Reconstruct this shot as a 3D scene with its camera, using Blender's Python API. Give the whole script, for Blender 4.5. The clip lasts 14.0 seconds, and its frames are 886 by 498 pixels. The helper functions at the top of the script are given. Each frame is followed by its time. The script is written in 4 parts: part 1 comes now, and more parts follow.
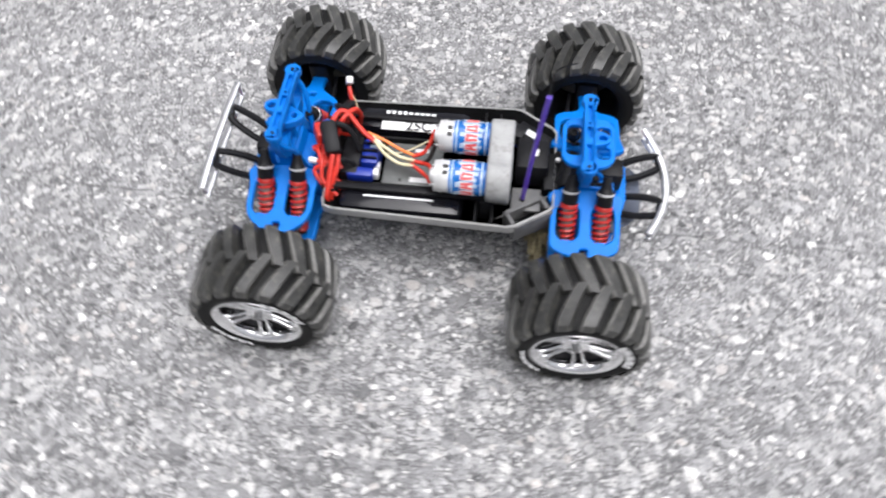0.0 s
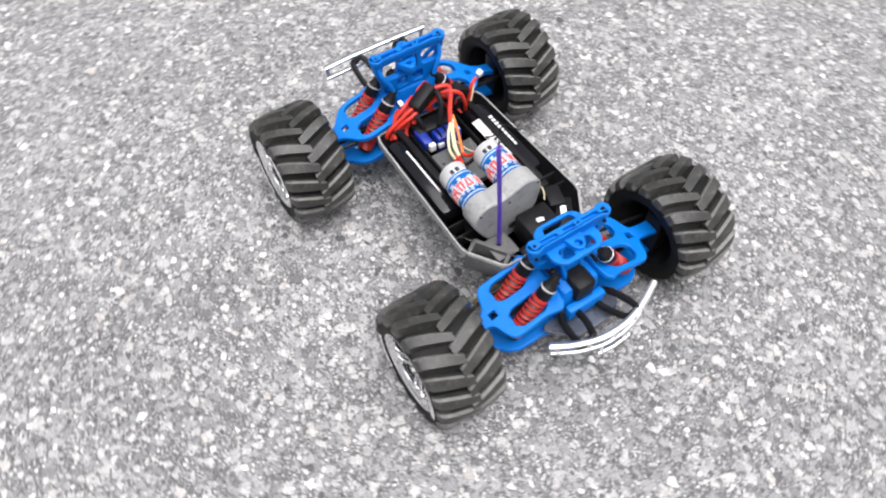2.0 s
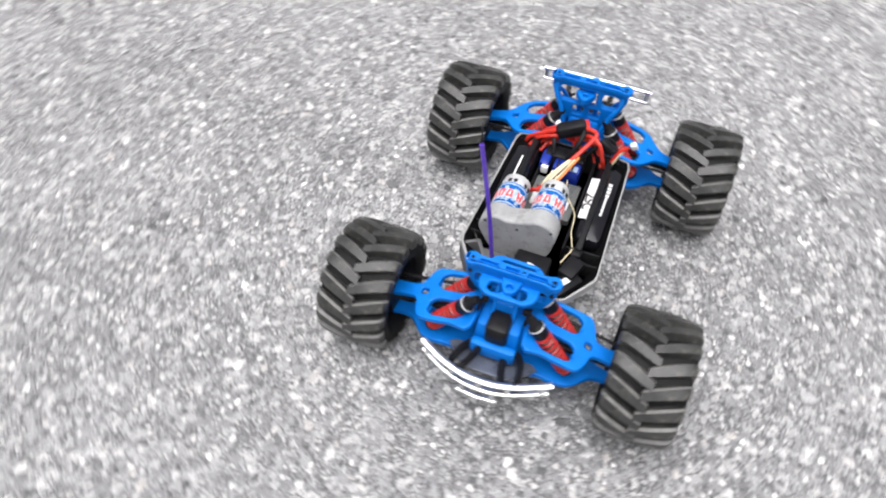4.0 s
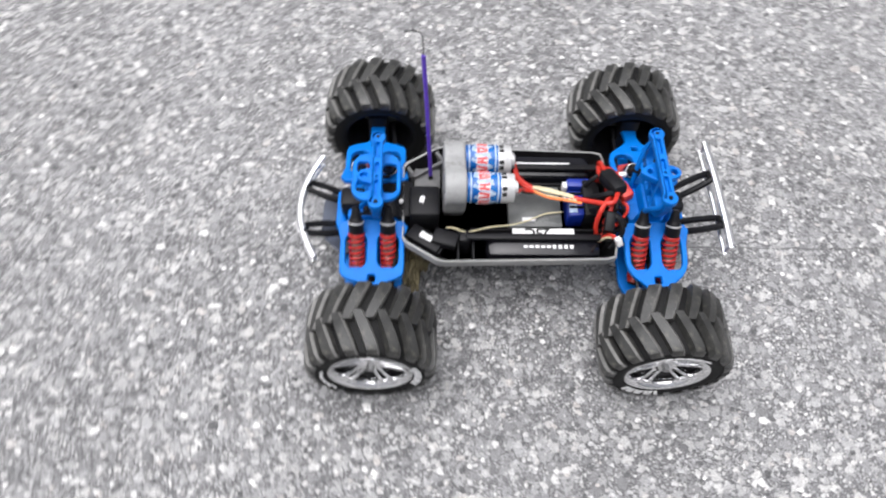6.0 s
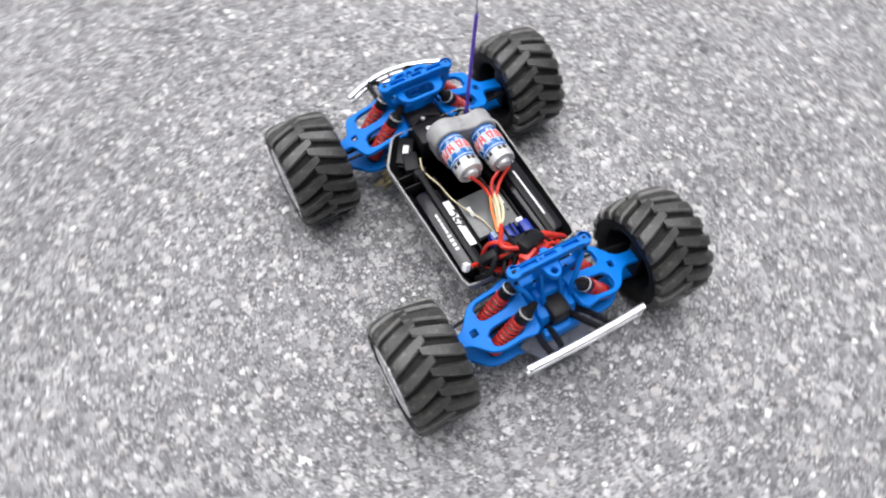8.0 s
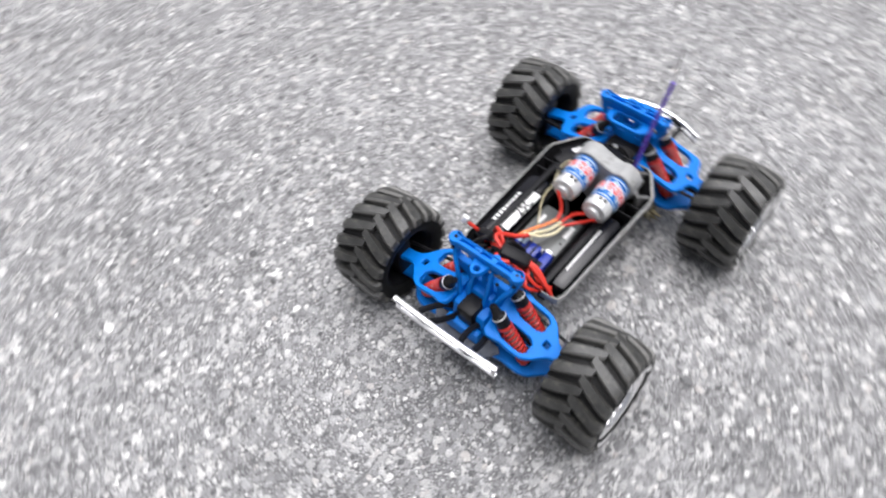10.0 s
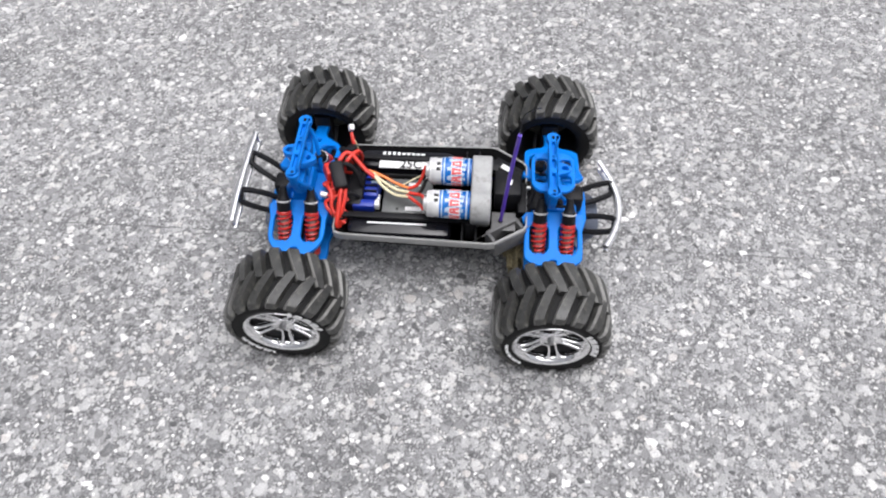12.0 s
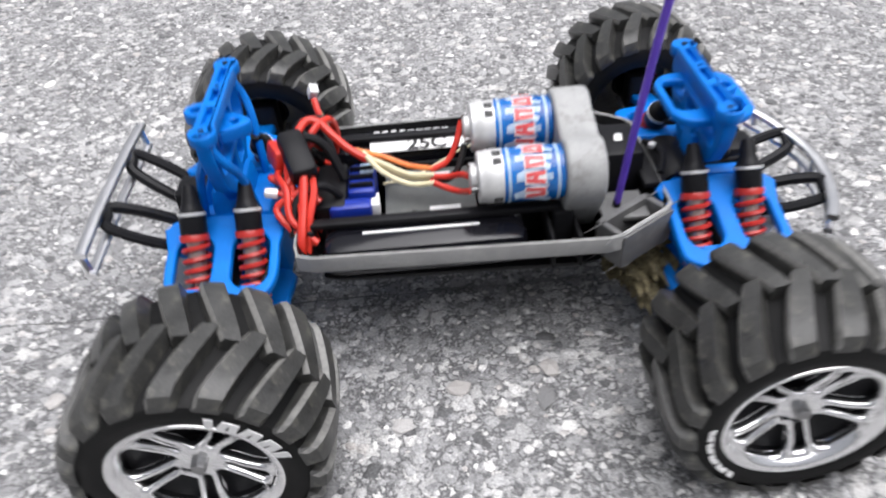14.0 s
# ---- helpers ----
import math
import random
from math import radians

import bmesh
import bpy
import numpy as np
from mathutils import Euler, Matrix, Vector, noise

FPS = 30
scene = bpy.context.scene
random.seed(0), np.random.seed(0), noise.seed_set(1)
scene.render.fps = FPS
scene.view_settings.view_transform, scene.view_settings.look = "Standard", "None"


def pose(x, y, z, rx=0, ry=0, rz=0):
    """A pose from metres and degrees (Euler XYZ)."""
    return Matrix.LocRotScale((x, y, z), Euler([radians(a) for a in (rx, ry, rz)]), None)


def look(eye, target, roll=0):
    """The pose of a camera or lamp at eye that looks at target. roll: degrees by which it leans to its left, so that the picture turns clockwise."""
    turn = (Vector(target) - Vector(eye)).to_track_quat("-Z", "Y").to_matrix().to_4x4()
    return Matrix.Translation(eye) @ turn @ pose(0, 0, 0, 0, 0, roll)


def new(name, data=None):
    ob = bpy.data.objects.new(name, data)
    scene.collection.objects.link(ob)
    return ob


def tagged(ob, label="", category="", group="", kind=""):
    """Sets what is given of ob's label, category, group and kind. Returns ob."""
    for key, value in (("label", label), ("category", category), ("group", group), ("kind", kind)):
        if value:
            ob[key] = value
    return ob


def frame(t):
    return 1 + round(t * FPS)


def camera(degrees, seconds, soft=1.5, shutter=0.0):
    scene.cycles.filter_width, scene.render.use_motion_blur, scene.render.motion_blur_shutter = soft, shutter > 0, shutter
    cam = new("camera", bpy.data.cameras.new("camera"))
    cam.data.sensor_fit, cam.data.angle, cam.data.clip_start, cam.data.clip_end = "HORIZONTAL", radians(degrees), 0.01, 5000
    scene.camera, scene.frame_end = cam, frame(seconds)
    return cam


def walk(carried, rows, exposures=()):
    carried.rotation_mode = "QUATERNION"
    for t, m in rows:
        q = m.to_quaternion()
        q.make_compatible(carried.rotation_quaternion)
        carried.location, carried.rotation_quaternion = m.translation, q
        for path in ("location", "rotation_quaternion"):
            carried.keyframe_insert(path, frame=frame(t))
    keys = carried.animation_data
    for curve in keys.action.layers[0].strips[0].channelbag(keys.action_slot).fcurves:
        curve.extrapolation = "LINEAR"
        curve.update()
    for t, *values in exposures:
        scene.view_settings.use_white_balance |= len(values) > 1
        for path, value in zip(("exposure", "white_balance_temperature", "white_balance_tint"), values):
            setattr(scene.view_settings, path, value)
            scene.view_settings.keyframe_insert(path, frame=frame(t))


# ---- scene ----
cam = camera(63.3, 14.0, soft=2.0, shutter=0.6)
SKY, SUN = 0.072, 2.5
EXPOSURES = [(0.0, 0.70, 6300, 13), (2.0, 0.73, 6400, 13), (3.2, 0.78, 6400, 13), (5.3, 0.59, 6300, 13), (7.7, 0.59, 6300, 13), (10.0, 0.67, 6300, 13), (11.5, 0.62, 6300, 13), (12.5, 0.58, 6300, 13), (13.5, 0.56, 6300, 13), (14.0, 0.73, 6300, 13)]
PATH = [
    (0, (0.084, -0.505, 0.759), (-0.082, 0.517, -0.953), -2.7),
    (0.5, (0.192, -0.499, 0.745), (-0.101, 0.525, -0.948), 1.5),
    (1, (0.249, -0.492, 0.757), (-0.261, 0.48, -0.915), -1.1),
    (1.5, (0.374, -0.471, 0.781), (-0.37, 0.389, -0.864), 1.6),
    (2, (0.47, -0.35, 0.785), (-0.494, 0.256, -0.859), -1.0),
    (2.5, (0.555, -0.229, 0.781), (-0.54, 0.092, -0.862), -5.7),
    (3, (0.613, -0.137, 0.795), (-0.539, -0.097, -0.84), -1.2),
    (3.2, (0.652, -0.147, 0.801), (-0.533, -0.058, -0.808), 2.4),
    (4.25, (0.598, 0.205, 0.775), (-0.067, -0.182, -0.187), 3.5),
    (5.3, (0.324, 0.429, 0.778), (-0.154, -0.554, -0.897), 9.0),
    (5.5, (0.227, 0.434, 0.822), (-0.105, -0.494, -0.918), 10.0),
    (6, (0.119, 0.494, 0.836), (0.041, -0.52, -0.886), 4.3),
    (6.5, (-0.058, 0.542, 0.857), (0.221, -0.433, -0.867), 1.7),
    (7, (-0.231, 0.462, 0.869), (0.306, -0.443, -0.831), 2.4),
    (7.5, (-0.347, 0.366, 0.888), (0.323, -0.302, -0.874), 1.6),
    (7.7, (-0.391, 0.338, 0.887), (0.371, -0.249, -0.866), -0.6),
    (8.75, (-0.585, 0.06, 0.865), (0.11, 0.046, -0.152), -1.0),
    (9.8, (-0.576, -0.28, 0.877), (0.364, 0.384, -0.759), -5.0),
    (10, (-0.532, -0.303, 0.878), (0.285, 0.522, -0.75), -5.7),
    (10.5, (-0.393, -0.437, 0.899), (0.083, 0.571, -0.762), -2.7),
    (11, (-0.259, -0.566, 0.869), (-0.088, 0.619, -0.733), -7.3),
    (11.5, (-0.082, -0.602, 0.857), (-0.092, 0.54, -0.784), -4.7),
    (12, (0.073, -0.619, 0.867), (-0.026, 0.519, -0.775), -1.2),
    (12.5, (0.061, -0.647, 0.851), (-0.063, 0.486, -0.792), -4.3),
    (13, (0.03, -0.603, 0.751), (0.021, 0.609, -0.839), -4.2),
    (13.5, (0.004, -0.483, 0.573), (-0.022, 0.863, -0.907), -7.1),
    (14, (-0.0295, -0.4293, 0.4138), (-0.0009, 1.0783, -0.8943), -4.16),
]
walk(cam, [(t, look(eye, target, roll)) for t, eye, target, roll in PATH], EXPOSURES)

# ---- sky and sun: an even, bright overcast day ----
world = bpy.data.worlds.new("overcast_sky")
scene.world = world
world.use_nodes = True
wn, wl = world.node_tree.nodes, world.node_tree.links
wn.clear()
sky = wn.new("ShaderNodeTexSky")
sky.sky_type, sky.sun_disc = "NISHITA", False
sky.sun_elevation, sky.sun_rotation = radians(78.5), radians(95)
sky.air_density, sky.dust_density, sky.ozone_density = 1.0, 6.0, 1.0
grey = wn.new("ShaderNodeHueSaturation")
grey.inputs["Saturation"].default_value = 0.18
back = wn.new("ShaderNodeBackground")
back.inputs["Strength"].default_value = SKY
out = wn.new("ShaderNodeOutputWorld")
wl.new(sky.outputs[0], grey.inputs["Color"])
wl.new(grey.outputs[0], back.inputs["Color"])
wl.new(back.outputs[0], out.inputs["Surface"])

sun_data = bpy.data.lights.new("sun", "SUN")
sun_data.energy, sun_data.angle, sun_data.color = SUN, radians(72), (1.0, 0.985, 0.965)
sun = new("sun", sun_data)
sun.matrix_world = look((1.2, -0.1, 6), (0, 0, 0))


# ---- materials ----
def shader(name, rough=0.5, metal=0.0):
    m = bpy.data.materials.new(name)
    m.use_nodes = True
    n, l = m.node_tree.nodes, m.node_tree.links
    b = n["Principled BSDF"]
    b.inputs["Roughness"].default_value, b.inputs["Metallic"].default_value = rough, metal
    return m, n, l, b


def put(n, kind, **values):
    node = n.new(kind)
    for key, v in values.items():
        node.inputs[key.replace("_", " ")].default_value = v
    return node


def ramp(n, *stops):
    r = n.new("ShaderNodeValToRGB")
    while len(r.color_ramp.elements) < len(stops):
        r.color_ramp.elements.new(0.5)
    for e, (p, c) in zip(r.color_ramp.elements, stops):
        e.position, e.color = p, (*c, 1) if len(c) == 3 else c
    return r


def worn(name, low, high, rough=0.45, metal=0.0, grain=900, stain=45, bump=0.15, spread=0.18, dust=None, shine=0.5):
    """A surface that wanders between two colours: fine grain, broad stains, uneven gloss, fine relief and, if given, dust."""
    m, n, l, b = shader(name, rough, metal)
    b.inputs["Specular IOR Level"].default_value = shine
    at = n.new("ShaderNodeTexCoord")
    fine = put(n, "ShaderNodeTexNoise", Scale=grain, Detail=4.0)
    broad = put(n, "ShaderNodeTexNoise", Scale=stain, Detail=5.0, Roughness=0.62)
    for t in (fine, broad):
        l.new(at.outputs["Object"], t.inputs["Vector"])
    both = n.new("ShaderNodeMix")
    both.data_type = "FLOAT"
    both.inputs[0].default_value = 0.35
    l.new(broad.outputs[0], both.inputs[2])
    l.new(fine.outputs[0], both.inputs[3])
    col = ramp(n, (0.32, low), (0.68, high))
    l.new(both.outputs[0], col.inputs[0])
    last = col.outputs[0]
    if dust:
        mask = ramp(n, (0.52, (0, 0, 0)), (0.72, (0.75, 0.75, 0.75)))
        spots = put(n, "ShaderNodeTexNoise", Scale=stain * 1.7, Detail=7.0, Roughness=0.7)
        l.new(at.outputs["Object"], spots.inputs["Vector"])
        l.new(spots.outputs[0], mask.inputs[0])
        mix = n.new("ShaderNodeMix")
        mix.data_type = "RGBA"
        l.new(mask.outputs[0], mix.inputs[0])
        l.new(last, mix.inputs[6])
        mix.inputs[7].default_value = (*dust, 1)
        last = mix.outputs[2]
    l.new(last, b.inputs["Base Color"])
    span = n.new("ShaderNodeMapRange")
    span.inputs["To Min"].default_value, span.inputs["To Max"].default_value = max(0.03, rough - spread), min(1, rough + spread)
    l.new(broad.outputs[0], span.inputs[0])
    l.new(span.outputs[0], b.inputs["Roughness"])
    if bump:
        bu = put(n, "ShaderNodeBump", Strength=bump, Distance=0.0006)
        l.new(both.outputs[0], bu.inputs["Height"])
        l.new(bu.outputs[0], b.inputs["Normal"])
    return m


def asphalt(name):
    """Weathered asphalt: pale crushed stone of mixed size in a darker grey binder."""
    m, n, l, b = shader(name, 0.85)
    at = n.new("ShaderNodeTexCoord")
    bend = put(n, "ShaderNodeTexNoise", Scale=190.0, Detail=3.0, Roughness=0.55)
    l.new(at.outputs["Object"], bend.inputs["Vector"])
    shift = n.new("ShaderNodeVectorMath")
    shift.operation = "MULTIPLY_ADD"
    shift.inputs[1].default_value = (0.0075, 0.0075, 0.0075)
    l.new(bend.outputs["Color"], shift.inputs[0])
    l.new(at.outputs["Object"], shift.inputs[2])
    colour, height = None, None
    tint = None
    for scale, gap in ((80.0, 0.10), (190.0, 0.14)):
        cell = put(n, "ShaderNodeTexVoronoi", Scale=scale, Randomness=1.0)
        edge = put(n, "ShaderNodeTexVoronoi", Scale=scale, Randomness=1.0)
        edge.feature = "DISTANCE_TO_EDGE"
        for v in (cell, edge):
            l.new(shift.outputs[0], v.inputs["Vector"])
        split = n.new("ShaderNodeSeparateColor")
        l.new(cell.outputs["Color"], split.inputs[0])
        pale = ramp(n, (0.0, (0.24, 0.24, 0.242)), (0.35, (0.33, 0.33, 0.332)), (0.75, (0.43, 0.428, 0.425)), (0.97, (0.62, 0.615, 0.6)))
        l.new(split.outputs[0], pale.inputs[0])
        inside = ramp(n, (gap * 0.35, (0, 0, 0)), (gap * 1.9, (1, 1, 1)))
        ragged = put(n, "ShaderNodeTexNoise", Scale=scale * 2.6, Detail=4.0, Roughness=0.6)
        l.new(at.outputs["Object"], ragged.inputs["Vector"])
        wide = n.new("ShaderNodeMath")
        wide.operation = "MULTIPLY_ADD"
        wide.inputs[1].default_value, wide.inputs[2].default_value = 0.55, -0.24
        l.new(ragged.outputs[0], wide.inputs[0])
        reach_in = n.new("ShaderNodeMath")
        reach_in.operation = "ADD"
        l.new(edge.outputs["Distance"], reach_in.inputs[0])
        l.new(wide.outputs[0], reach_in.inputs[1])
        l.new(reach_in.outputs[0], inside.inputs[0])
        there = n.new("ShaderNodeMath")
        there.operation = "GREATER_THAN"
        there.inputs[1].default_value = 0.42
        l.new(split.outputs[1], there.inputs[0])
        mask = n.new("ShaderNodeMath")
        mask.operation = "MULTIPLY"
        l.new(inside.outputs[0], mask.inputs[0])
        if scale < 100:
            l.new(there.outputs[0], mask.inputs[1])
        else:
            mask.inputs[1].default_value = 1.0
        if colour is None:
            colour, height = (pale.outputs[0], mask.outputs[0]), mask.outputs[0]
        else:
            binder = n.new("ShaderNodeMix")
            binder.data_type = "RGBA"
            binder.inputs[6].default_value = (0.115, 0.115, 0.117, 1)
            l.new(mask.outputs[0], binder.inputs[0])
            l.new(pale.outputs[0], binder.inputs[7])
            top = n.new("ShaderNodeMix")
            top.data_type = "RGBA"
            l.new(colour[1], top.inputs[0])
            l.new(binder.outputs[2], top.inputs[6])
            l.new(colour[0], top.inputs[7])
            tint = top.outputs[2]
            add = n.new("ShaderNodeMath")
            add.operation = "ADD"
            l.new(height, add.inputs[0])
            l.new(mask.outputs[0], add.inputs[1])
            height = add.outputs[0]
    speck = put(n, "ShaderNodeTexNoise", Scale=700.0, Detail=3.0)
    broad = put(n, "ShaderNodeTexNoise", Scale=3.0, Detail=4.0, Roughness=0.6)
    for t in (speck, broad):
        l.new(at.outputs["Object"], t.inputs["Vector"])
    for t, lo, hi in ((speck, 0.7, 1.3), (broad, 0.82, 1.18)):
        span = n.new("ShaderNodeMapRange")
        span.inputs["From Min"].default_value, span.inputs["From Max"].default_value = 0.3, 0.7
        span.inputs["To Min"].default_value, span.inputs["To Max"].default_value = lo, hi
        l.new(t.outputs[0], span.inputs[0])
        mul = n.new("ShaderNodeVectorMath")
        mul.operation = "SCALE"
        l.new(tint, mul.inputs[0])
        l.new(span.outputs[0], mul.inputs["Scale"])
        tint = mul.outputs[0]
    l.new(tint, b.inputs["Base Color"])
    bu = put(n, "ShaderNodeBump", Strength=0.7, Distance=0.0022)
    l.new(height, bu.inputs["Height"])
    l.new(bu.outputs[0], b.inputs["Normal"])
    return m


def crushed(name, by_island):
    """Broken stone: each chip its own grey, a few nearly white, some pinkish or tan."""
    m, n, l, b = shader(name, 0.7)
    if by_island:
        luck = n.new("ShaderNodeNewGeometry").outputs["Random Per Island"]
    else:
        luck = n.new("ShaderNodeObjectInfo").outputs["Random"]
    pale = ramp(n, (0.0, (0.09, 0.09, 0.092)), (0.22, (0.23, 0.23, 0.232)), (0.55, (0.38, 0.38, 0.38)), (0.80, (0.49, 0.485, 0.48)), (0.86, (0.44, 0.415, 0.395)), (0.93, (0.6, 0.597, 0.585)), (1.0, (0.74, 0.732, 0.715)))
    l.new(luck, pale.inputs[0])
    at = n.new("ShaderNodeTexCoord")
    vein = put(n, "ShaderNodeTexNoise", Scale=520.0, Detail=5.0, Roughness=0.65)
    l.new(at.outputs["Object"], vein.inputs["Vector"])
    span = n.new("ShaderNodeMapRange")
    span.inputs["From Min"].default_value, span.inputs["From Max"].default_value = 0.3, 0.7
    span.inputs["To Min"].default_value, span.inputs["To Max"].default_value = 0.5, 1.48
    l.new(vein.outputs[0], span.inputs[0])
    mul = n.new("ShaderNodeVectorMath")
    mul.operation = "SCALE"
    l.new(pale.outputs[0], mul.inputs[0])
    l.new(span.outputs[0], mul.inputs["Scale"])
    l.new(mul.outputs[0], b.inputs["Base Color"])
    bu = put(n, "ShaderNodeBump", Strength=0.5, Distance=0.001)
    l.new(vein.outputs[0], bu.inputs["Height"])
    l.new(bu.outputs[0], b.inputs["Normal"])
    return m


M_GROUND = asphalt("weathered_asphalt")
M_CHIPS = crushed("crushed_stone", True)
M_STONE = crushed("pale_stone", False)
M_SEAM = worn("seam_tar", (0.1, 0.1, 0.101), (0.24, 0.24, 0.242), 0.8, grain=500, stain=60, bump=0.6)
M_BLUE = worn("blue_nylon", (0.0, 0.125, 0.48), (0.001, 0.190, 0.68), 0.46, grain=1100, stain=35, bump=0.12, shine=0.22)
M_LUG = worn("scuffed_tread", (0.014, 0.014, 0.0135), (0.056, 0.056, 0.053), 0.38, grain=600, stain=58, bump=0.55, dust=(0.135, 0.131, 0.108))
M_SCUFF = worn("scuffed_lug_edge", (0.09, 0.09, 0.087), (0.24, 0.236, 0.222), 0.5, grain=500, stain=70, bump=0.4)
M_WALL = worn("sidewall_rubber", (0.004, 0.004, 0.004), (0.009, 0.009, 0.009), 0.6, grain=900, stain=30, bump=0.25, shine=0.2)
M_CHROME = worn("chrome_plate", (0.84, 0.84, 0.85), (0.95, 0.95, 0.95), 0.3, 1.0, grain=400, stain=30, bump=0.03, spread=0.1)
M_RIM = worn("bright_rim_chrome", (0.86, 0.86, 0.87), (0.97, 0.97, 0.97), 0.19, 1.0, grain=400, stain=30, bump=0.02, spread=0.07)
M_INNER = worn("unplated_wheel_plastic", (0.3, 0.295, 0.265), (0.46, 0.45, 0.4), 0.55, stain=60, dust=(0.16, 0.155, 0.13))
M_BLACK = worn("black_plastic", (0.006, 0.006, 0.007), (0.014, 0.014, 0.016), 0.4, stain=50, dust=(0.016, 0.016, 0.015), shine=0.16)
M_GLOSS = worn("black_shrink_wrap", (0.004, 0.004, 0.006), (0.010, 0.010, 0.013), 0.14, stain=40, bump=0.16, spread=0.08, shine=0.42)
M_TRAY = worn("grey_chassis_plastic", (0.31, 0.31, 0.305), (0.42, 0.42, 0.41), 0.5, stain=40, bump=0.2, dust=(0.46, 0.46, 0.44))
# near-black of the tray inside; on the belly it paints shade
M_TRAYIN = worn("dark_tray_and_belly_shade", (0.008, 0.008, 0.009), (0.018, 0.018, 0.019), 0.45, stain=40, dust=(0.014, 0.014, 0.013), shine=0.1)
M_TRAYMID = worn("dusty_tray_plastic", (0.085, 0.085, 0.086), (0.15, 0.15, 0.148), 0.55, stain=40, dust=(0.2, 0.2, 0.19))
M_GEAR = worn("grey_gear_cover", (0.26, 0.263, 0.262), (0.38, 0.383, 0.378), 0.5, stain=45, bump=0.2, dust=(0.14, 0.135, 0.12))
M_LID = worn("smoky_receiver_lid", (0.075, 0.08, 0.08), (0.14, 0.145, 0.14), 0.3, stain=35, bump=0.08)
M_SPRING = worn("red_spring_paint", (0.30, 0.014, 0.012), (0.50, 0.034, 0.025), 0.3, grain=600, stain=80)
M_SHAFT = worn("shock_body_metal", (0.34, 0.25, 0.23), (0.5, 0.40, 0.37), 0.35, 0.5, stain=60)
M_CAN = worn("blue_motor_sleeve", (0.004, 0.05, 0.24), (0.012, 0.18, 0.54), 0.2, grain=300, stain=70, bump=0.03)
M_BELL = worn("silver_motor_endbell", (0.56, 0.56, 0.555), (0.74, 0.74, 0.73), 0.42, 0.35, stain=80)
M_WHITE = worn("white_print_and_glint", (0.68, 0.68, 0.68), (0.84, 0.84, 0.83), 0.5, stain=60, bump=0.05)
M_INK = worn("black_print", (0.01, 0.01, 0.01), (0.02, 0.02, 0.02), 0.5, bump=0.0)
M_RED = worn("red_wire_jacket", (0.42, 0.016, 0.01), (0.68, 0.042, 0.022), 0.42, stain=90, bump=0.05)
M_ORANGE = worn("orange_wire_jacket", (0.72, 0.14, 0.03), (0.85, 0.3, 0.08), 0.45, stain=90, bump=0.05)
M_CREAM = worn("cream_wire_jacket", (0.58, 0.5, 0.3), (0.78, 0.72, 0.5), 0.5, stain=90, bump=0.05)
M_PINKRED = worn("motor_decal_red", (0.58, 0.06, 0.07), (0.72, 0.13, 0.13), 0.4, stain=120, bump=0.0)
M_PALE = worn("motor_decal_pale", (0.16, 0.3, 0.5), (0.6, 0.68, 0.74), 0.35, stain=150, bump=0.0)
M_PURPLE = worn("purple_tube", (0.09, 0.035, 0.42), (0.15, 0.07, 0.58), 0.35, stain=60, bump=0.03)
M_NAVY = worn("royal_blue_case", (0.004, 0.016, 0.17), (0.01, 0.035, 0.34), 0.32, stain=60, bump=0.04)
M_STEEL = worn("dull_steel", (0.25, 0.25, 0.25), (0.4, 0.4, 0.4), 0.35, 1.0, stain=80)
M_SMOKE = worn("smoky_grey_plastic", (0.06, 0.07, 0.095), (0.13, 0.145, 0.18), 0.3, stain=40, bump=0.1)
M_MUD = worn("dried_mud", (0.035, 0.03, 0.018), (0.24, 0.2, 0.11), 0.95, grain=420, stain=230, bump=1.0, dust=(0.3, 0.27, 0.14))


# ---- building helpers ----
def settle(me, material, angle=38):
    me.materials.clear()
    me.materials.append(material)
    me.shade_smooth()
    me.set_sharp_from_angle(angle=radians(angle))
    return me


def mesh_of(bm, name, material, angle=38):
    me = bpy.data.meshes.new(name)
    bmesh.ops.recalc_face_normals(bm, faces=bm.faces)
    bm.to_mesh(me)
    bm.free()
    return settle(me, material, angle)


def hang(name, me, parent=None, m=None, label=""):
    ob = new(name, me)
    if parent is not None:
        ob.parent = parent
    if m is not None:
        ob.matrix_basis = m
    return tagged(ob, label=label)


def part(name, bm, material, parent, label="", m=None):
    return hang(name, mesh_of(bm, name, material), parent, m, label)


def box(sx, sy, sz, at=(0, 0, 0), bevel=0.0015, turn=0.0, taper=1.0, bm=None):
    """A block with rounded edges; taper narrows its top."""
    bm = bm or bmesh.new()
    made = bmesh.ops.create_cube(bm, size=1)["verts"]
    for v in made:
        k = taper if v.co.z > 0 else 1.0
        v.co = Vector((v.co.x * sx * k, v.co.y * sy * k, v.co.z * sz))
    if bevel:
        edges = list({e for v in made for e in v.link_edges})
        made = list({v for f in bmesh.ops.bevel(bm, geom=edges, offset=bevel, segments=2, affect="EDGES", profile=0.5)["faces"] for v in f.verts} | {v for v in made if v.is_valid})
    spin = Matrix.Translation(at) @ Matrix.Rotation(turn, 4, "Z")
    for v in made:
        v.co = spin @ v.co
    return bm


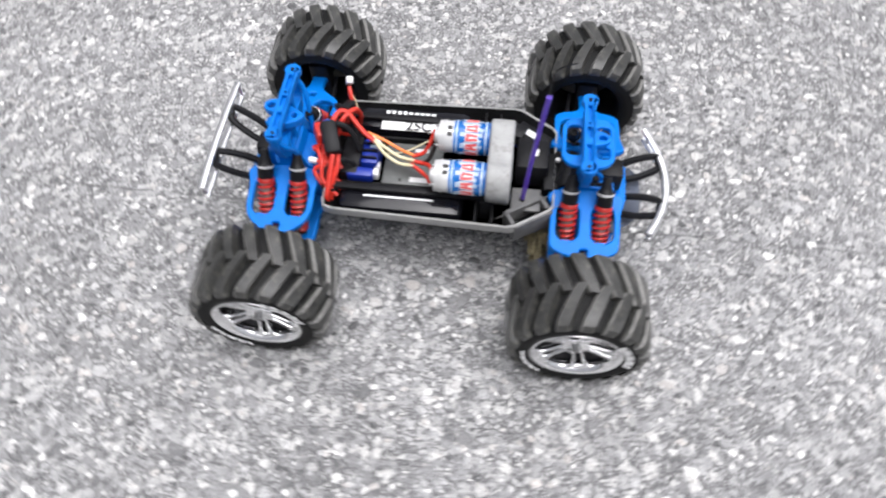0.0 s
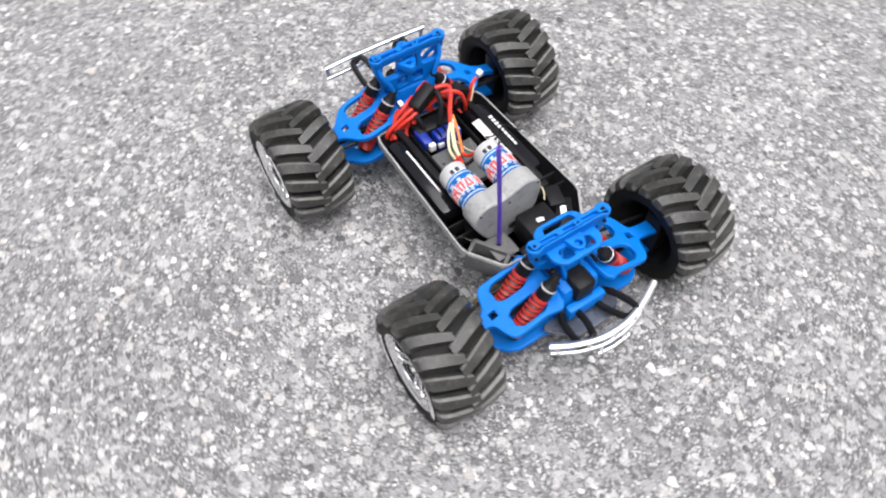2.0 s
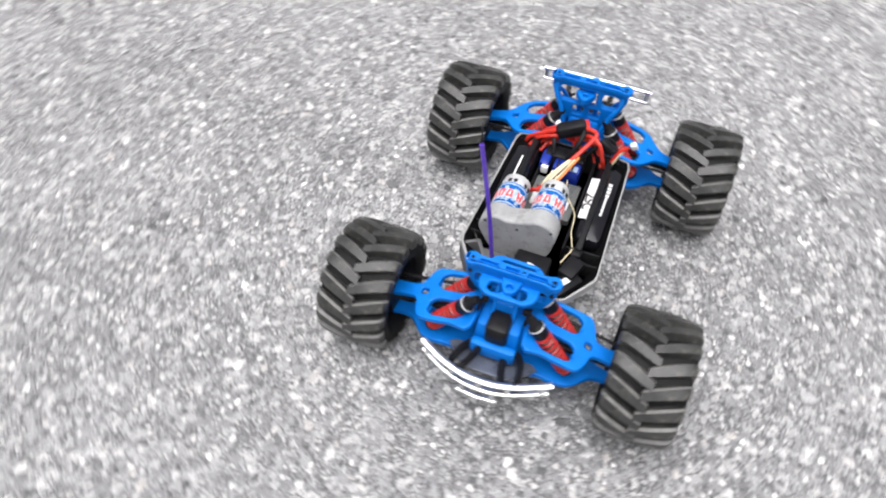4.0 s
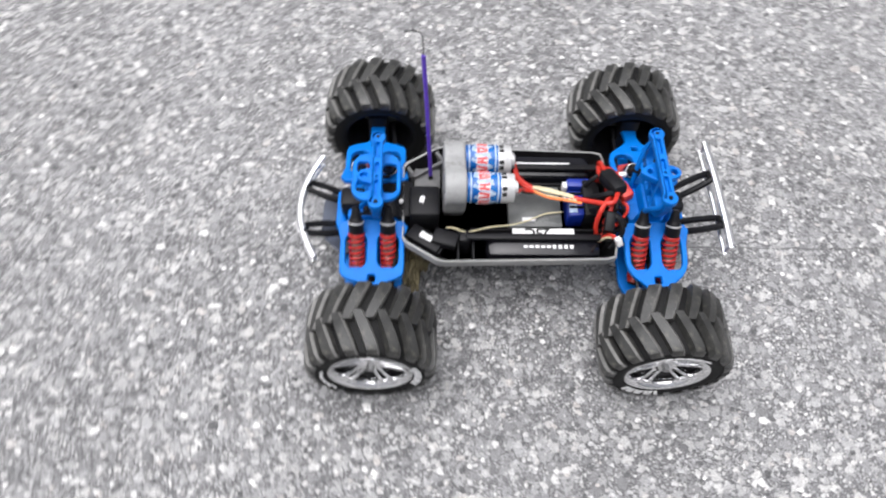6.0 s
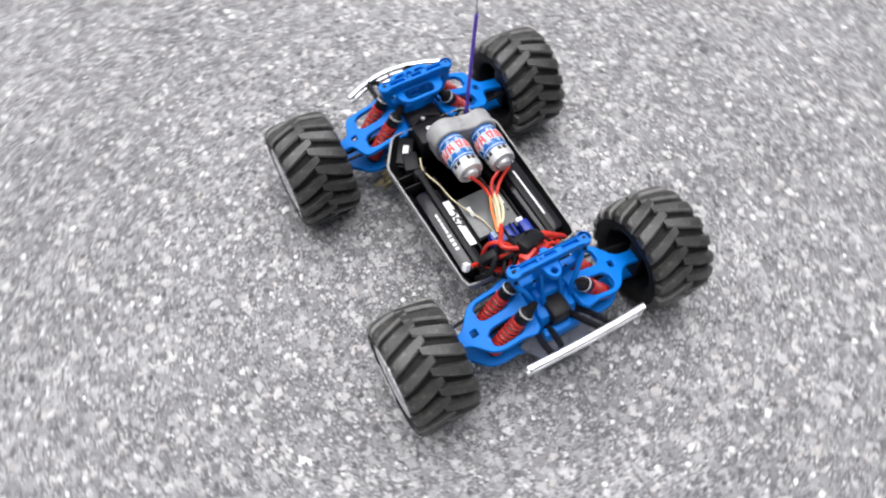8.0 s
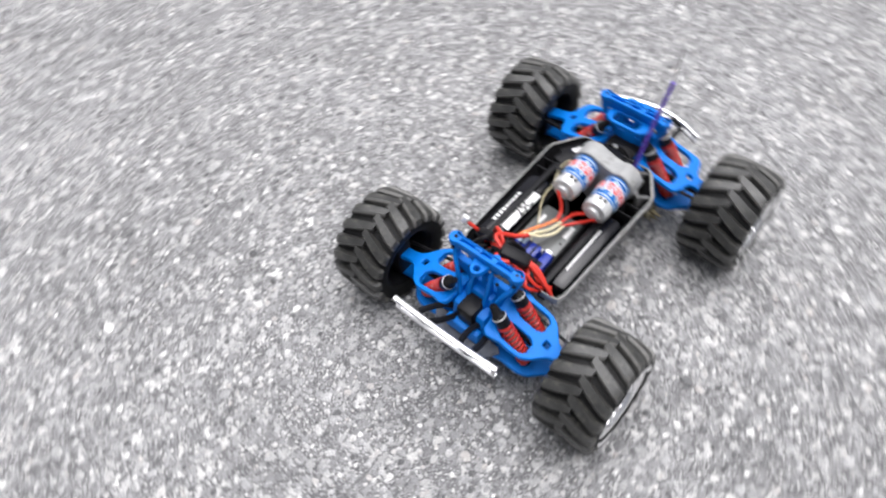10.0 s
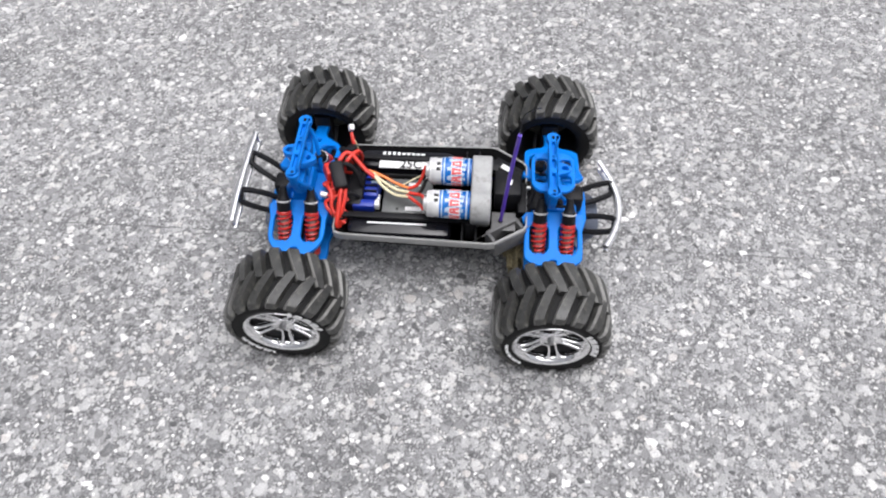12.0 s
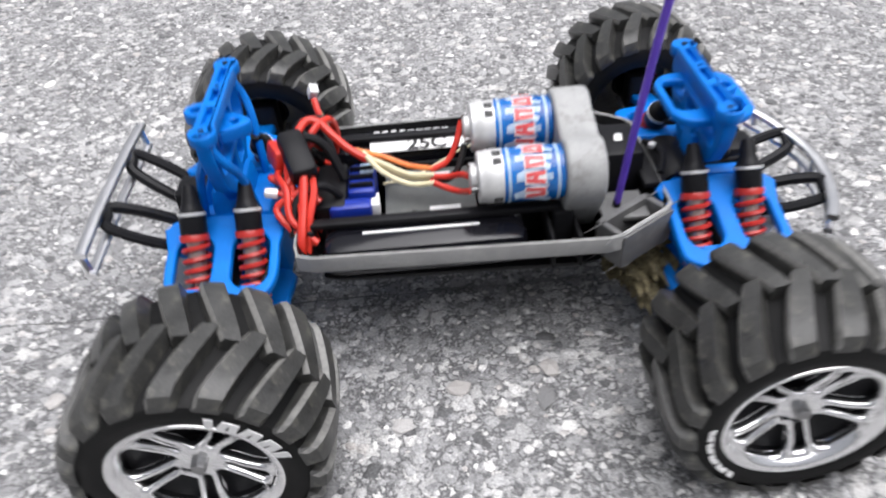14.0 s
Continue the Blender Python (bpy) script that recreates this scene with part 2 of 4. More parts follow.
def curve_through(points, steps=6, closed=False):
    """Points along a smooth line through the given ones."""
    p = [Vector(q) for q in points]
    n = len(p)
    line = []
    for i in range(n if closed else n - 1):
        a, b, c, d = (p[(i + k) % n] if closed else p[min(max(i + k, 0), n - 1)] for k in (-1, 0, 1, 2))
        for s in range(steps):
            t = s / steps
            line.append(0.5 * ((2 * b) + (c - a) * t + (2 * a - 5 * b + 4 * c - d) * t * t + (3 * b - a - 3 * c + d) * t ** 3))
    if not closed:
        line.append(p[-1])
    return line


def tube(line, r, sides=10, closed=False, bm=None, squash=1.0, cap=True):
    """A round bar along a line of points; r is one radius or one for each point."""
    bm = bm or bmesh.new()
    line = [Vector(q) for q in line]
    n = len(line)
    radii = r if isinstance(r, (list, tuple)) else [r] * n
    ways = [((line[(i + 1) % n] - line[i - 1]) if closed else (line[min(i + 1, n - 1)] - line[max(i - 1, 0)])).normalized() for i in range(n)]
    side = ways[0].orthogonal().normalized()
    rings = []
    for q, w, k in zip(line, ways, radii):
        side = (side - w * side.dot(w)).normalized()
        up = w.cross(side)
        rings.append([bm.verts.new(q + side * (k * math.cos(a)) + up * (k * squash * math.sin(a))) for a in (2 * math.pi * j / sides for j in range(sides))])
    for i in range(n if closed else n - 1):
        one, two = rings[i], rings[(i + 1) % n]
        off = 0
        if closed and i == n - 1:
            off = min(range(sides), key=lambda o: (one[0].co - two[o].co).length)
        for j in range(sides):
            bm.faces.new((one[j], one[(j + 1) % sides], two[(j + 1 + off) % sides], two[(j + off) % sides]))
    if cap and not closed:
        bm.faces.new(rings[0][::-1])
        bm.faces.new(rings[-1])
    return bm


def flat_bar(line, wide, high, lean=0.0, bm=None):
    """A rounded flat bar along a level line, its broad face turned upwards; lean tips that face to one side."""
    bm = bm or bmesh.new()
    line = [Vector(q) for q in line]
    n = len(line)
    rings = []
    for i, q in enumerate(line):
        way = (line[min(i + 1, n - 1)] - line[max(i - 1, 0)]).normalized()
        side = way.cross(Vector((0, 0, 1))).normalized()
        up = side.cross(way)
        side, up = side * math.cos(lean) + up * math.sin(lean), up * math.cos(lean) - side * math.sin(lean)
        ring = []
        for k in range(12):
            a = 2 * math.pi * k / 12
            c, d = math.cos(a), math.sin(a)
            ring.append(bm.verts.new(q + side * (math.copysign(abs(c) ** 0.55, c) * wide / 2) + up * (math.copysign(abs(d) ** 0.75, d) * high / 2)))
        rings.append(ring)
    for one, two in zip(rings, rings[1:]):
        for j in range(12):
            bm.faces.new((one[j], one[(j + 1) % 12], two[(j + 1) % 12], two[j]))
    bm.faces.new(rings[0][::-1])
    bm.faces.new(rings[-1])
    return bm


def lathe(profile, sides=48, bm=None, closed=False):
    """Turns (radius, y) pairs about the y axis."""
    bm = bm or bmesh.new()
    rings = [[bm.verts.new((r * math.cos(a), y, r * math.sin(a))) for a in (2 * math.pi * j / sides for j in range(sides))] for r, y in profile]
    pairs = list(zip(rings, rings[1:])) + ([(rings[-1], rings[0])] if closed else [])
    for one, two in pairs:
        for j in range(sides):
            bm.faces.new((one[j], one[(j + 1) % sides], two[(j + 1) % sides], two[j]))
    return bm


def plate(name, outline, holes, thick, material, bevel=0.0012, steps=5, smooth=True):
    """A flat plate in x and y with rounded rims and real holes."""
    cu = bpy.data.curves.new(name, "CURVE")
    cu.dimensions, cu.fill_mode = "2D", "BOTH"
    cu.extrude, cu.bevel_depth, cu.bevel_resolution, cu.offset = thick / 2 - bevel, bevel, 2, -bevel
    for k, loop in enumerate([outline] + list(holes)):
        pts = curve_through([(x, y, 0) for x, y in loop], steps, True) if smooth else [Vector((x, y, 0)) for x, y in loop]
        pts = [p for i, p in enumerate(pts) if (p - pts[i - 1]).length > 2e-5]
        sp = cu.splines.new("POLY")
        sp.points.add(len(pts) - 1)
        for q, v in zip(sp.points, pts):
            q.co = (v.x, v.y, 0, 1)
        sp.use_cyclic_u = True
    ob = new(name, cu)
    me = bpy.data.meshes.new_from_object(ob)
    bpy.data.objects.remove(ob)
    bpy.data.curves.remove(cu)
    return settle(me, material, 50)


def oval(cx, cy, rx, ry, n=12):
    return [(cx + rx * math.cos(2 * math.pi * k / n), cy + ry * math.sin(2 * math.pi * k / n)) for k in range(n)]


def pill(cx, cy, hx, hy, r=None):
    """A rectangle with round corners, as a loop."""
    r = r or min(hx, hy)
    loop = []
    for sx, sy, a0 in ((1, 1, 0), (-1, 1, 90), (-1, -1, 180), (1, -1, 270)):
        for k in range(5):
            a = radians(a0 + 22.5 * k)
            loop.append((cx + sx * (hx - r) + r * math.cos(a), cy + sy * (hy - r) + r * math.sin(a)))
    return loop


# ---- ground ----
bm = bmesh.new()
bmesh.ops.create_grid(bm, x_segments=8, y_segments=8, size=300)
ground = tagged(hang("ground", mesh_of(bm, "ground", M_GROUND)), "weathered grey asphalt with pale crushed stone showing", "ground", kind="structure")

line = [(x, -0.004 + 0.005 * noise.noise((x * 2.1, 0, 3)) + 0.0022 * noise.noise((x * 31, 0, 8)), 0.0008) for x in np.arange(-3.0, 3.0, 0.012)]
bm = bmesh.new()
rows = []
for i, (x, y, z) in enumerate(line):
    w = max(0.00015, 0.0024 * noise.noise((x * 23, 4, 1)) + 0.0005)
    rows.append([bm.verts.new((x, y - w, z)), bm.verts.new((x, y, z - 0.0006)), bm.verts.new((x, y + w, z))])
for a, b in zip(rows, rows[1:]):
    bm.faces.new((a[0], b[0], b[1], a[1]))
    bm.faces.new((a[1], b[1], b[2], a[2]))
tagged(hang("pavement_seam", mesh_of(bm, "pavement_seam", M_SEAM)), "thin dark straight seam running across the asphalt", "pavement seam", kind="structure")

# ---- the truck: one thing ----
truck = tagged(new("radio_controlled_truck"), "bare-chassis toy monster truck, blue arms, chrome wheels, standing on asphalt", "toy truck")
WB, TRACK, R = 0.1675, 0.167, 0.0750
HUB_Z = 0.0728


# wheels
def lug_mesh(side):
    """One tread bar from the crown to the shoulder of the tyre, standing at the top of the wheel; side is 1 or -1 along y."""
    bm = bmesh.new()
    rings = []
    for y, top, foot, swing, half in ((-0.0048, R - 0.0002, 0.064, 0.03, 0.0058), (0.004, R, 0.064, -0.02, 0.0070), (0.014, R, 0.064, -0.078, 0.0076), (0.026, R - 0.0007, 0.063, -0.145, 0.0080), (0.0350, R - 0.0018, 0.0620, -0.192, 0.0082), (0.0402, R - 0.0046, 0.0615, -0.214, 0.0078), (0.0424, R - 0.0090, 0.0612, -0.226, 0.0064)):
        ring = []
        for r, w in ((foot, -half * 1.12), (top - 0.0036, -half * 1.00), (top - 0.0003, -half * 0.74), (top, half * 0.76), (foot, half * 0.88)):
            a = swing + w / r
            ring.append(bm.verts.new((r * math.sin(a), side * y, r * math.cos(a))))
        rings.append(ring)
    for one, two in zip(rings, rings[1:]):
        for j in range(4):
            bm.faces.new((one[j], one[j + 1], two[j + 1], two[j]))
    bm.faces.new(rings[0])
    bm.faces.new(rings[-1])
    me = mesh_of(bm, "tread_lug", M_LUG, 30)
    # the worn leading edge is scuffed pale
    me.materials.append(M_SCUFF)
    for f in me.polygons[:-2]:
        if f.index % 4 == 1:
            f.material_index = 1
    return me


LUG = {s: lug_mesh(s) for s in (1, -1)}
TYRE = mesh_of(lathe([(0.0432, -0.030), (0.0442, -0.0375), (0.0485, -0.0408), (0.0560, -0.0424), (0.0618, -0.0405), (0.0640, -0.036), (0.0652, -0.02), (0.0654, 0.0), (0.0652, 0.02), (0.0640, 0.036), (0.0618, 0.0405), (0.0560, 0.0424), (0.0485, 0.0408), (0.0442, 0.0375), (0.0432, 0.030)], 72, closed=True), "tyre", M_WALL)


def spoke_face():
    holes = []
    for k in range(5):
        a0 = 2 * math.pi * k / 5 + math.pi / 2
        turn = lambda u, v, a=a0: (u * math.cos(a) - v * math.sin(a), u * math.sin(a) + v * math.cos(a))
        # slit inside a pair of spokes
        holes.append([turn(u, v) for u, v in ((0.0165, -0.0020), (0.028, -0.0032), (0.0390, -0.0046), (0.0406, 0.0), (0.0390, 0.0046), (0.028, 0.0032), (0.0165, 0.0020), (0.0155, 0.0))])
        # drop-shaped window between two pairs
        b0 = a0 + math.pi / 5
        turn2 = lambda u, v, a=b0: (u * math.cos(a) - v * math.sin(a), u * math.sin(a) + v * math.cos(a))
        holes.append([turn2(u, v) for u, v in ((0.0138, 0.0), (0.0200, -0.0062), (0.0280, -0.0116), (0.0365, -0.0146), (0.0425, -0.0098), (0.0438, 0.0), (0.0425, 0.0098), (0.0365, 0.0146), (0.0280, 0.0116), (0.0200, 0.0062))])
    me = plate("rim", oval(0, 0, 0.0475, 0.0475, 40), holes, 0.0074, M_RIM, 0.0029, 4)
    me.transform(Matrix.Rotation(radians(90), 4, "X"))
    for v in me.vertices:
        r = math.hypot(v.co.x, v.co.z)
        v.co.y += -0.0335 + 0.0075 * min(1.0, max(0.0, (0.044 - r) / 0.034)) - 0.0015 * math.exp(-((r - 0.008) / 0.006) ** 2)
    return me


RIM = spoke_face()
LIP = mesh_of(lathe([(0.0435, -0.0345), (0.0452, -0.0385), (0.0482, -0.0408), (0.0508, -0.0408), (0.0518, -0.039), (0.0505, -0.036), (0.0478, -0.034), (0.0455, -0.0325)], 64, closed=True), "rim_lip", M_RIM)
# barrel coloured black for the shade behind the spokes; its plastic is pale
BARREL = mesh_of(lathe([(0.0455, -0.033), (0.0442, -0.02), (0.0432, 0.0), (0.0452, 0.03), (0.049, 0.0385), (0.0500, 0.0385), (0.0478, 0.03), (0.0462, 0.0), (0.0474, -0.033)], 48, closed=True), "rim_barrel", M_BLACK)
bm = lathe([(0.0001, -0.0398), (0.0040, -0.0398), (0.0046, -0.0388), (0.0046, -0.0325), (0.0001, -0.0325)], 6)
bmesh.ops.translate(bm, verts=bm.verts, vec=(0, 0.004, 0))
NUT = mesh_of(bm, "hub_nut", M_STEEL)
for me in (RIM, LIP, BARREL):
    me.transform(Matrix.Diagonal((0.935, 1, 0.935, 1)))
bm = lathe([(0.0001, -0.0285), (0.0105, -0.0285), (0.0105, -0.005), (0.008, 0.0), (0.008, 0.02), (0.0001, 0.02)], 20)
HUB = mesh_of(bm, "axle_hub", M_BLACK)
# black disc added to paint the shade seen through the spoke windows
SHADE_DISC = mesh_of(lathe([(0.0001, -0.0190), (0.012, -0.0190), (0.0402, -0.0278), (0.0402, -0.0258), (0.012, -0.0170), (0.0001, -0.0170)], 40), "wheel_dish", M_BLACK)

BACK = mesh_of(lathe([(0.013, -0.0160), (0.0400, -0.0246), (0.0400, -0.0238), (0.013, -0.0152)], 40, closed=True), "wheel_back", M_INNER)


def letter_bars(angle, strokes, height, r0):
    """White slanted bars that stand for the raised lettering of the sidewall."""
    bm = bmesh.new()
    for k in range(strokes):
        a = radians(angle) - (k - (strokes - 1) / 2) * 0.0052 / r0 - (k // 2) * 0.0012 / r0
        lean = (0.0016 if k % 2 else -0.0012)
        cs = []
        for u, v in ((-0.0020, 0.0), (0.0020, 0.0), (0.0020, height), (-0.0020, height)):
            r = r0 + v
            b = a - (u + lean * v / height) / r0
            yy = -0.0419 - 0.0011 * min(1.0, max(0.0, (r - 0.0485) / 0.0075))
            cs.append((r * math.cos(b), yy, r * math.sin(b)))
        low = [bm.verts.new(c) for c in cs]
        high = [bm.verts.new((x, y - 0.0007, z)) for x, y, z in cs]
        bm.faces.new(high)
        for j in range(4):
            bm.faces.new((low[j], low[(j + 1) % 4], high[(j + 1) % 4], high[j]))
    return mesh_of(bm, "sidewall_print", M_WHITE)


for x, y, spin, big, small, rim_turn in ((-WB, -TRACK, 3, 46, 226, 36), (WB, -TRACK, 25, 17, 205, 24), (WB, TRACK, 8, 2, 196, 10), (-WB, TRACK, 40, 250, 80, 60)):
    tyre = hang("tyre", TYRE, truck, pose(x, y, HUB_Z), "dusty black chevron-tread rubber tyre")
    for row in (1, -1):
        for k in range(18):
            a = radians(20 * k + (10 if row < 0 else 0) + spin)
            hang("tread_lug", LUG[row], tyre, Matrix.Rotation(a, 4, "Y"))
    face = pose(0, 0, 0, 0, 0, 0 if y < 0 else 180)
    hang("sidewall_print", letter_bars(big, 8, 0.0082, 0.0493), tyre, face, "white raised bars of print")
    hang("sidewall_print", letter_bars(small, 9, 0.0036, 0.0525), tyre, face, "white raised bars of print")
    rim = hang("rim", RIM, truck, pose(x, y, HUB_Z) @ face @ Matrix.Rotation(radians(rim_turn), 4, "Y"), "chrome five-spoke split rim")
    for n, me in (("rim_lip", LIP), ("rim_barrel", BARREL), ("hub_nut", NUT), ("axle_hub", HUB), ("wheel_dish", SHADE_DISC), ("wheel_back", BACK)):
        hang(n, me, rim)

# suspension arms
ARM_OUT = [(-0.036, 0.030), (-0.0375, 0.055), (-0.037, 0.080), (-0.031, 0.094), (-0.020, 0.104), (-0.0115, 0.113), (-0.0085, 0.126), (-0.0085, 0.148), (0.0085, 0.148), (0.0085, 0.126), (0.0115, 0.113), (0.020, 0.104), (0.031, 0.094), (0.037, 0.080), (0.0375, 0.055), (0.036, 0.030)]
ARM_HOLES = [pill(s * 0.0188, 0.0665, 0.0124, 0.0225) for s in (1, -1)] + [pill(0, 0.1005, 0.0042, 0.0042, 0.0018)]
ARM = plate("upper_arm", ARM_OUT, ARM_HOLES, 0.0075, M_BLUE, 0.0018, 3)
ARM_FRONT = [(-0.036, 0.030), (-0.0375, 0.055), (-0.0378, 0.086), (-0.0355, 0.0965), (-0.026, 0.1025), (-0.013, 0.107), (-0.0088, 0.117), (-0.0085, 0.148), (0.0085, 0.148), (0.0088, 0.117), (0.013, 0.107), (0.026, 0.1025), (0.0355, 0.0965), (0.0378, 0.086), (0.0375, 0.055), (0.036, 0.030)]
ARM_F = plate("upper_arm", ARM_FRONT, ARM_HOLES, 0.0075, M_BLUE, 0.0018, 3)
LOW = plate("lower_arm", [(x * 0.94, y) for x, y in ARM_OUT], [pill(0, 0.085, 0.008, 0.006)], 0.008, M_BLUE, 0.0018, 3)

SHOCK_TOP, SHOCK_LOW = Vector((0, 0.031, 0.138)), Vector((0, 0.083, 0.062))
reach = (SHOCK_LOW - SHOCK_TOP).length
# shock parts stand along z, top at 0
bm = lathe([(0.0001, 0.004), (0.0036, 0.004), (0.0046, 0.001), (0.0058, -0.007), (0.0076, -0.0125), (0.0088, -0.0135), (0.0090, -0.0275), (0.0084, -0.029), (0.0001, -0.029)], 20)
CAP = mesh_of(bm, "shock_cap", M_BLACK)
bm = lathe([(0.0001, -0.028), (0.0060, -0.028), (0.0060, -0.060), (0.0034, -0.061), (0.0032, -reach), (0.0001, -reach)], 16)
SHOCK = mesh_of(bm, "shock_absorber", M_SHAFT)
RING = mesh_of(lathe([(0.0086, -0.0142), (0.0094, -0.0146), (0.0094, -0.0162), (0.0086, -0.0166)], 20, closed=True), "cap_ring", M_BELL)
# open turns above, close ones below
turns = 10.0
coil = []
for k in range(161):
    u = k / 160
    coil.append((0.0083 * math.cos(2 * math.pi * turns * u), -0.0325 - (reach - 0.0365) * (1.45 * u - 0.45 * u * u), 0.0083 * math.sin(2 * math.pi * turns * u)))
SPRING = mesh_of(tube(coil, 0.0018, 6), "spring", M_SPRING)
bm = lathe([(0.0001, -0.0335), (0.0096, -0.0335), (0.0098, -0.0300), (0.0092, -0.0290), (0.0001, -0.0290)], 18)
COLLAR = mesh_of(bm, "spring_collar", M_SPRING)
bm = lathe([(0.0001, -reach), (0.0085, -reach), (0.0085, -reach + 0.003), (0.0001, -reach + 0.003)], 18)
SEAT = mesh_of(bm, "spring_seat", M_BLACK)

for sx in (1, -1):
    x0 = sx * 0.1695
    for sy in (1, -1):
        face = pose(x0, 0, 0, 0, 0, 0 if sy > 0 else 180)
        upper = hang("upper_arm", ARM_F if sx > 0 else ARM, truck, face @ pose(0, 0, 0.1165, -14), "blue nylon arm with two oblong windows")
        hang("lower_arm", LOW, truck, face @ pose(0, 0, 0.062, -8), "blue nylon lower arm")
        for s in (1, -1):
            # the shock's own -y axis runs from its top to its foot
            way = (SHOCK_LOW - SHOCK_TOP).normalized()
            q = Vector((0, -1, 0)).rotation_difference(way).to_matrix().to_4x4()
            shock = hang("shock_absorber", SHOCK, truck, face @ pose(s * 0.0185, 0, 0) @ Matrix.Translation(SHOCK_TOP) @ q, "black-capped shock with a red coil spring")
            for n, me in (("shock_cap", CAP), ("cap_ring", RING), ("spring", SPRING), ("spring_collar", COLLAR), ("spring_seat", SEAT)):
                hang(n, me, shock)
        # axle carrier and drive shaft inside the wheel
        bm = box(0.026, 0.020, 0.062, (x0, sy * 0.146, 0.073), 0.004)
        part("axle_carrier", bm, M_BLACK, truck)
        part("drive_shaft", tube([(x0, sy * 0.02, 0.078), (x0, sy * 0.15, 0.073)], 0.0042, 10), M_BLACK, truck)
        rod_x = x0 - sx * 0.030
        part("tie_rod", tube([(rod_x, sy * 0.035, 0.095), (x0 - sx * 0.02, sy * 0.142, 0.082)], 0.0022, 8), M_BLACK, truck)


# shock towers and bulkheads
def tower(sx, top):
    x0 = sx * 0.1695
    dog = [(0.0088 * math.cos(radians(a)), 0.0455 + 0.0088 * math.sin(radians(a))) for a in range(-35, 216, 25)]
    bar = plate("tower_bar", dog + [(-0.0062, 0.036), (-0.0062, 0.0), (-0.0062, -0.036)] + [(-x, -y) for x, y in dog] + [(0.0062, -0.036), (0.0062, 0.0), (0.0062, 0.036)], [pill(0, y, 0.0022, h) for y, h in ((-0.027, 0.011), (0.0, 0.009), (0.027, 0.011))] + [oval(0, y, 0.0026, 0.0026, 10) for y in (-0.0455, 0.0455)], 0.008, M_BLUE, 0.0014, 2)
    if sx > 0:
        holes = [pill(-0.027, top - 0.0225, 0.0130, 0.0078, 0.004), pill(0.0035, top - 0.0225, 0.0085, 0.0070, 0.002), pill(0.030, top - 0.0225, 0.0095, 0.0078, 0.004), pill(-0.0120, top - 0.0405, 0.0075, 0.0056, 0.003), pill(0.0120, top - 0.0405, 0.0075, 0.0056, 0.003)]
    else:
        holes = [pill(-0.0135, top - 0.0225, 0.0255, 0.0125, 0.005), pill(0.0295, top - 0.0215, 0.0115, 0.0110, 0.005), pill(-0.0115, top - 0.046, 0.0080, 0.0068, 0.003), pill(0.0115, top - 0.046, 0.0080, 0.0068, 0.003)]
    low, foot = (0.050, 0.0165) if sx > 0 else (0.056, 0.020)
    half = [(0.051, top - 0.001), (0.051, top - 0.014), (0.047, top - 0.026), (0.040, top - 0.8 * low), (0.027, top - low), (foot, top - low - 0.012), (foot, 0.085)]
    out = [(-x, z) for x, z in half] + half[::-1]
    web = plate("shock_tower", out, holes, 0.009, M_BLUE, 0.0011, 2, smooth=False)
    stand = hang("shock_tower", web, truck, pose(sx * 0.1635, 0, 0, 90, 0, 90), "blue nylon shock tower with cut-outs")
    hang("tower_bar", bar, truck, pose(sx * 0.163, 0, top), "slotted blue top bar of the tower")
    bolt = lathe([(0.0001, 0.0), (0.0022, 0.0), (0.0022, 0.0025), (0.0001, 0.0025)], 6)
    bolt_me = mesh_of(bolt, "bolt", M_BLACK)
    for y in (-0.0455, 0.0455):
        hang("bolt", bolt_me, truck, pose(sx * 0.163, y, top + 0.0018, 90))
    for y, z in ((-0.046, top - 0.012), (0.046, top - 0.012), (-0.012, 0.112), (0.012, 0.112), (-0.022, top - 0.030), (0.020, top - 0.030)):
        hang("bolt", bolt_me, truck, pose(sx * 0.1685, y, z, 0, 0, -90 * sx))
    # ring lug, gussets, and the gear case below
    ring = plate("mount_ring", [(0.0, -0.0105), (0.009, -0.010), (0.0165, -0.0080), (0.0215, -0.004), (0.0225, 0.0), (0.0215, 0.004), (0.0165, 0.0080), (0.009, 0.010), (0.0, 0.0105)], [oval(0.0145, 0, 0.0040, 0.0040, 12)], 0.009, M_BLUE, 0.0014, 3)
    hang("mount_ring", ring, truck, pose(sx * 0.164, 0.002, top - 0.011, 0, 0, 0 if sx > 0 else 180))
    if sx > 0:
        hoop = plate("tower_hoop", pill(0, 0, 0.0280, 0.033, 0.017), [pill(-0.0150, 0.002, 0.0082, 0.0205, 0.006), pill(0.0155, 0.0135, 0.0072, 0.0080, 0.005), pill(0.0155, -0.0135, 0.0072, 0.0080, 0.005)], 0.006, M_BLUE, 0.0016, 3)
        hang("tower_hoop", hoop, truck, pose(0.164, 0, top - 0.015), "blue plate with windows round the tower")
    else:
        fin = plate("tower_gusset", [(0.0, -0.012), (0.009, -0.010), (0.018, -0.004), (0.020, 0.0), (0.018, 0.004), (0.009, 0.010), (0.0, 0.012)], [oval(0.0095, 0, 0.0030, 0.0034, 10)], 0.010, M_BLUE, 0.0014, 3)
        hang("tower_gusset", fin, truck, pose(-0.163, -0.004, top - 0.019))
    if sx < 0:
        part("tower_base", box(0.030, 0.052, 0.030, (sx * 0.167, 0, 0.114), 0.004, taper=0.78), M_BLUE, truck)
    else:
        part("tower_base", box(0.026, 0.024, 0.036, (sx * 0.169, 0, 0.116), 0.003, taper=0.8), M_BLUE, truck)
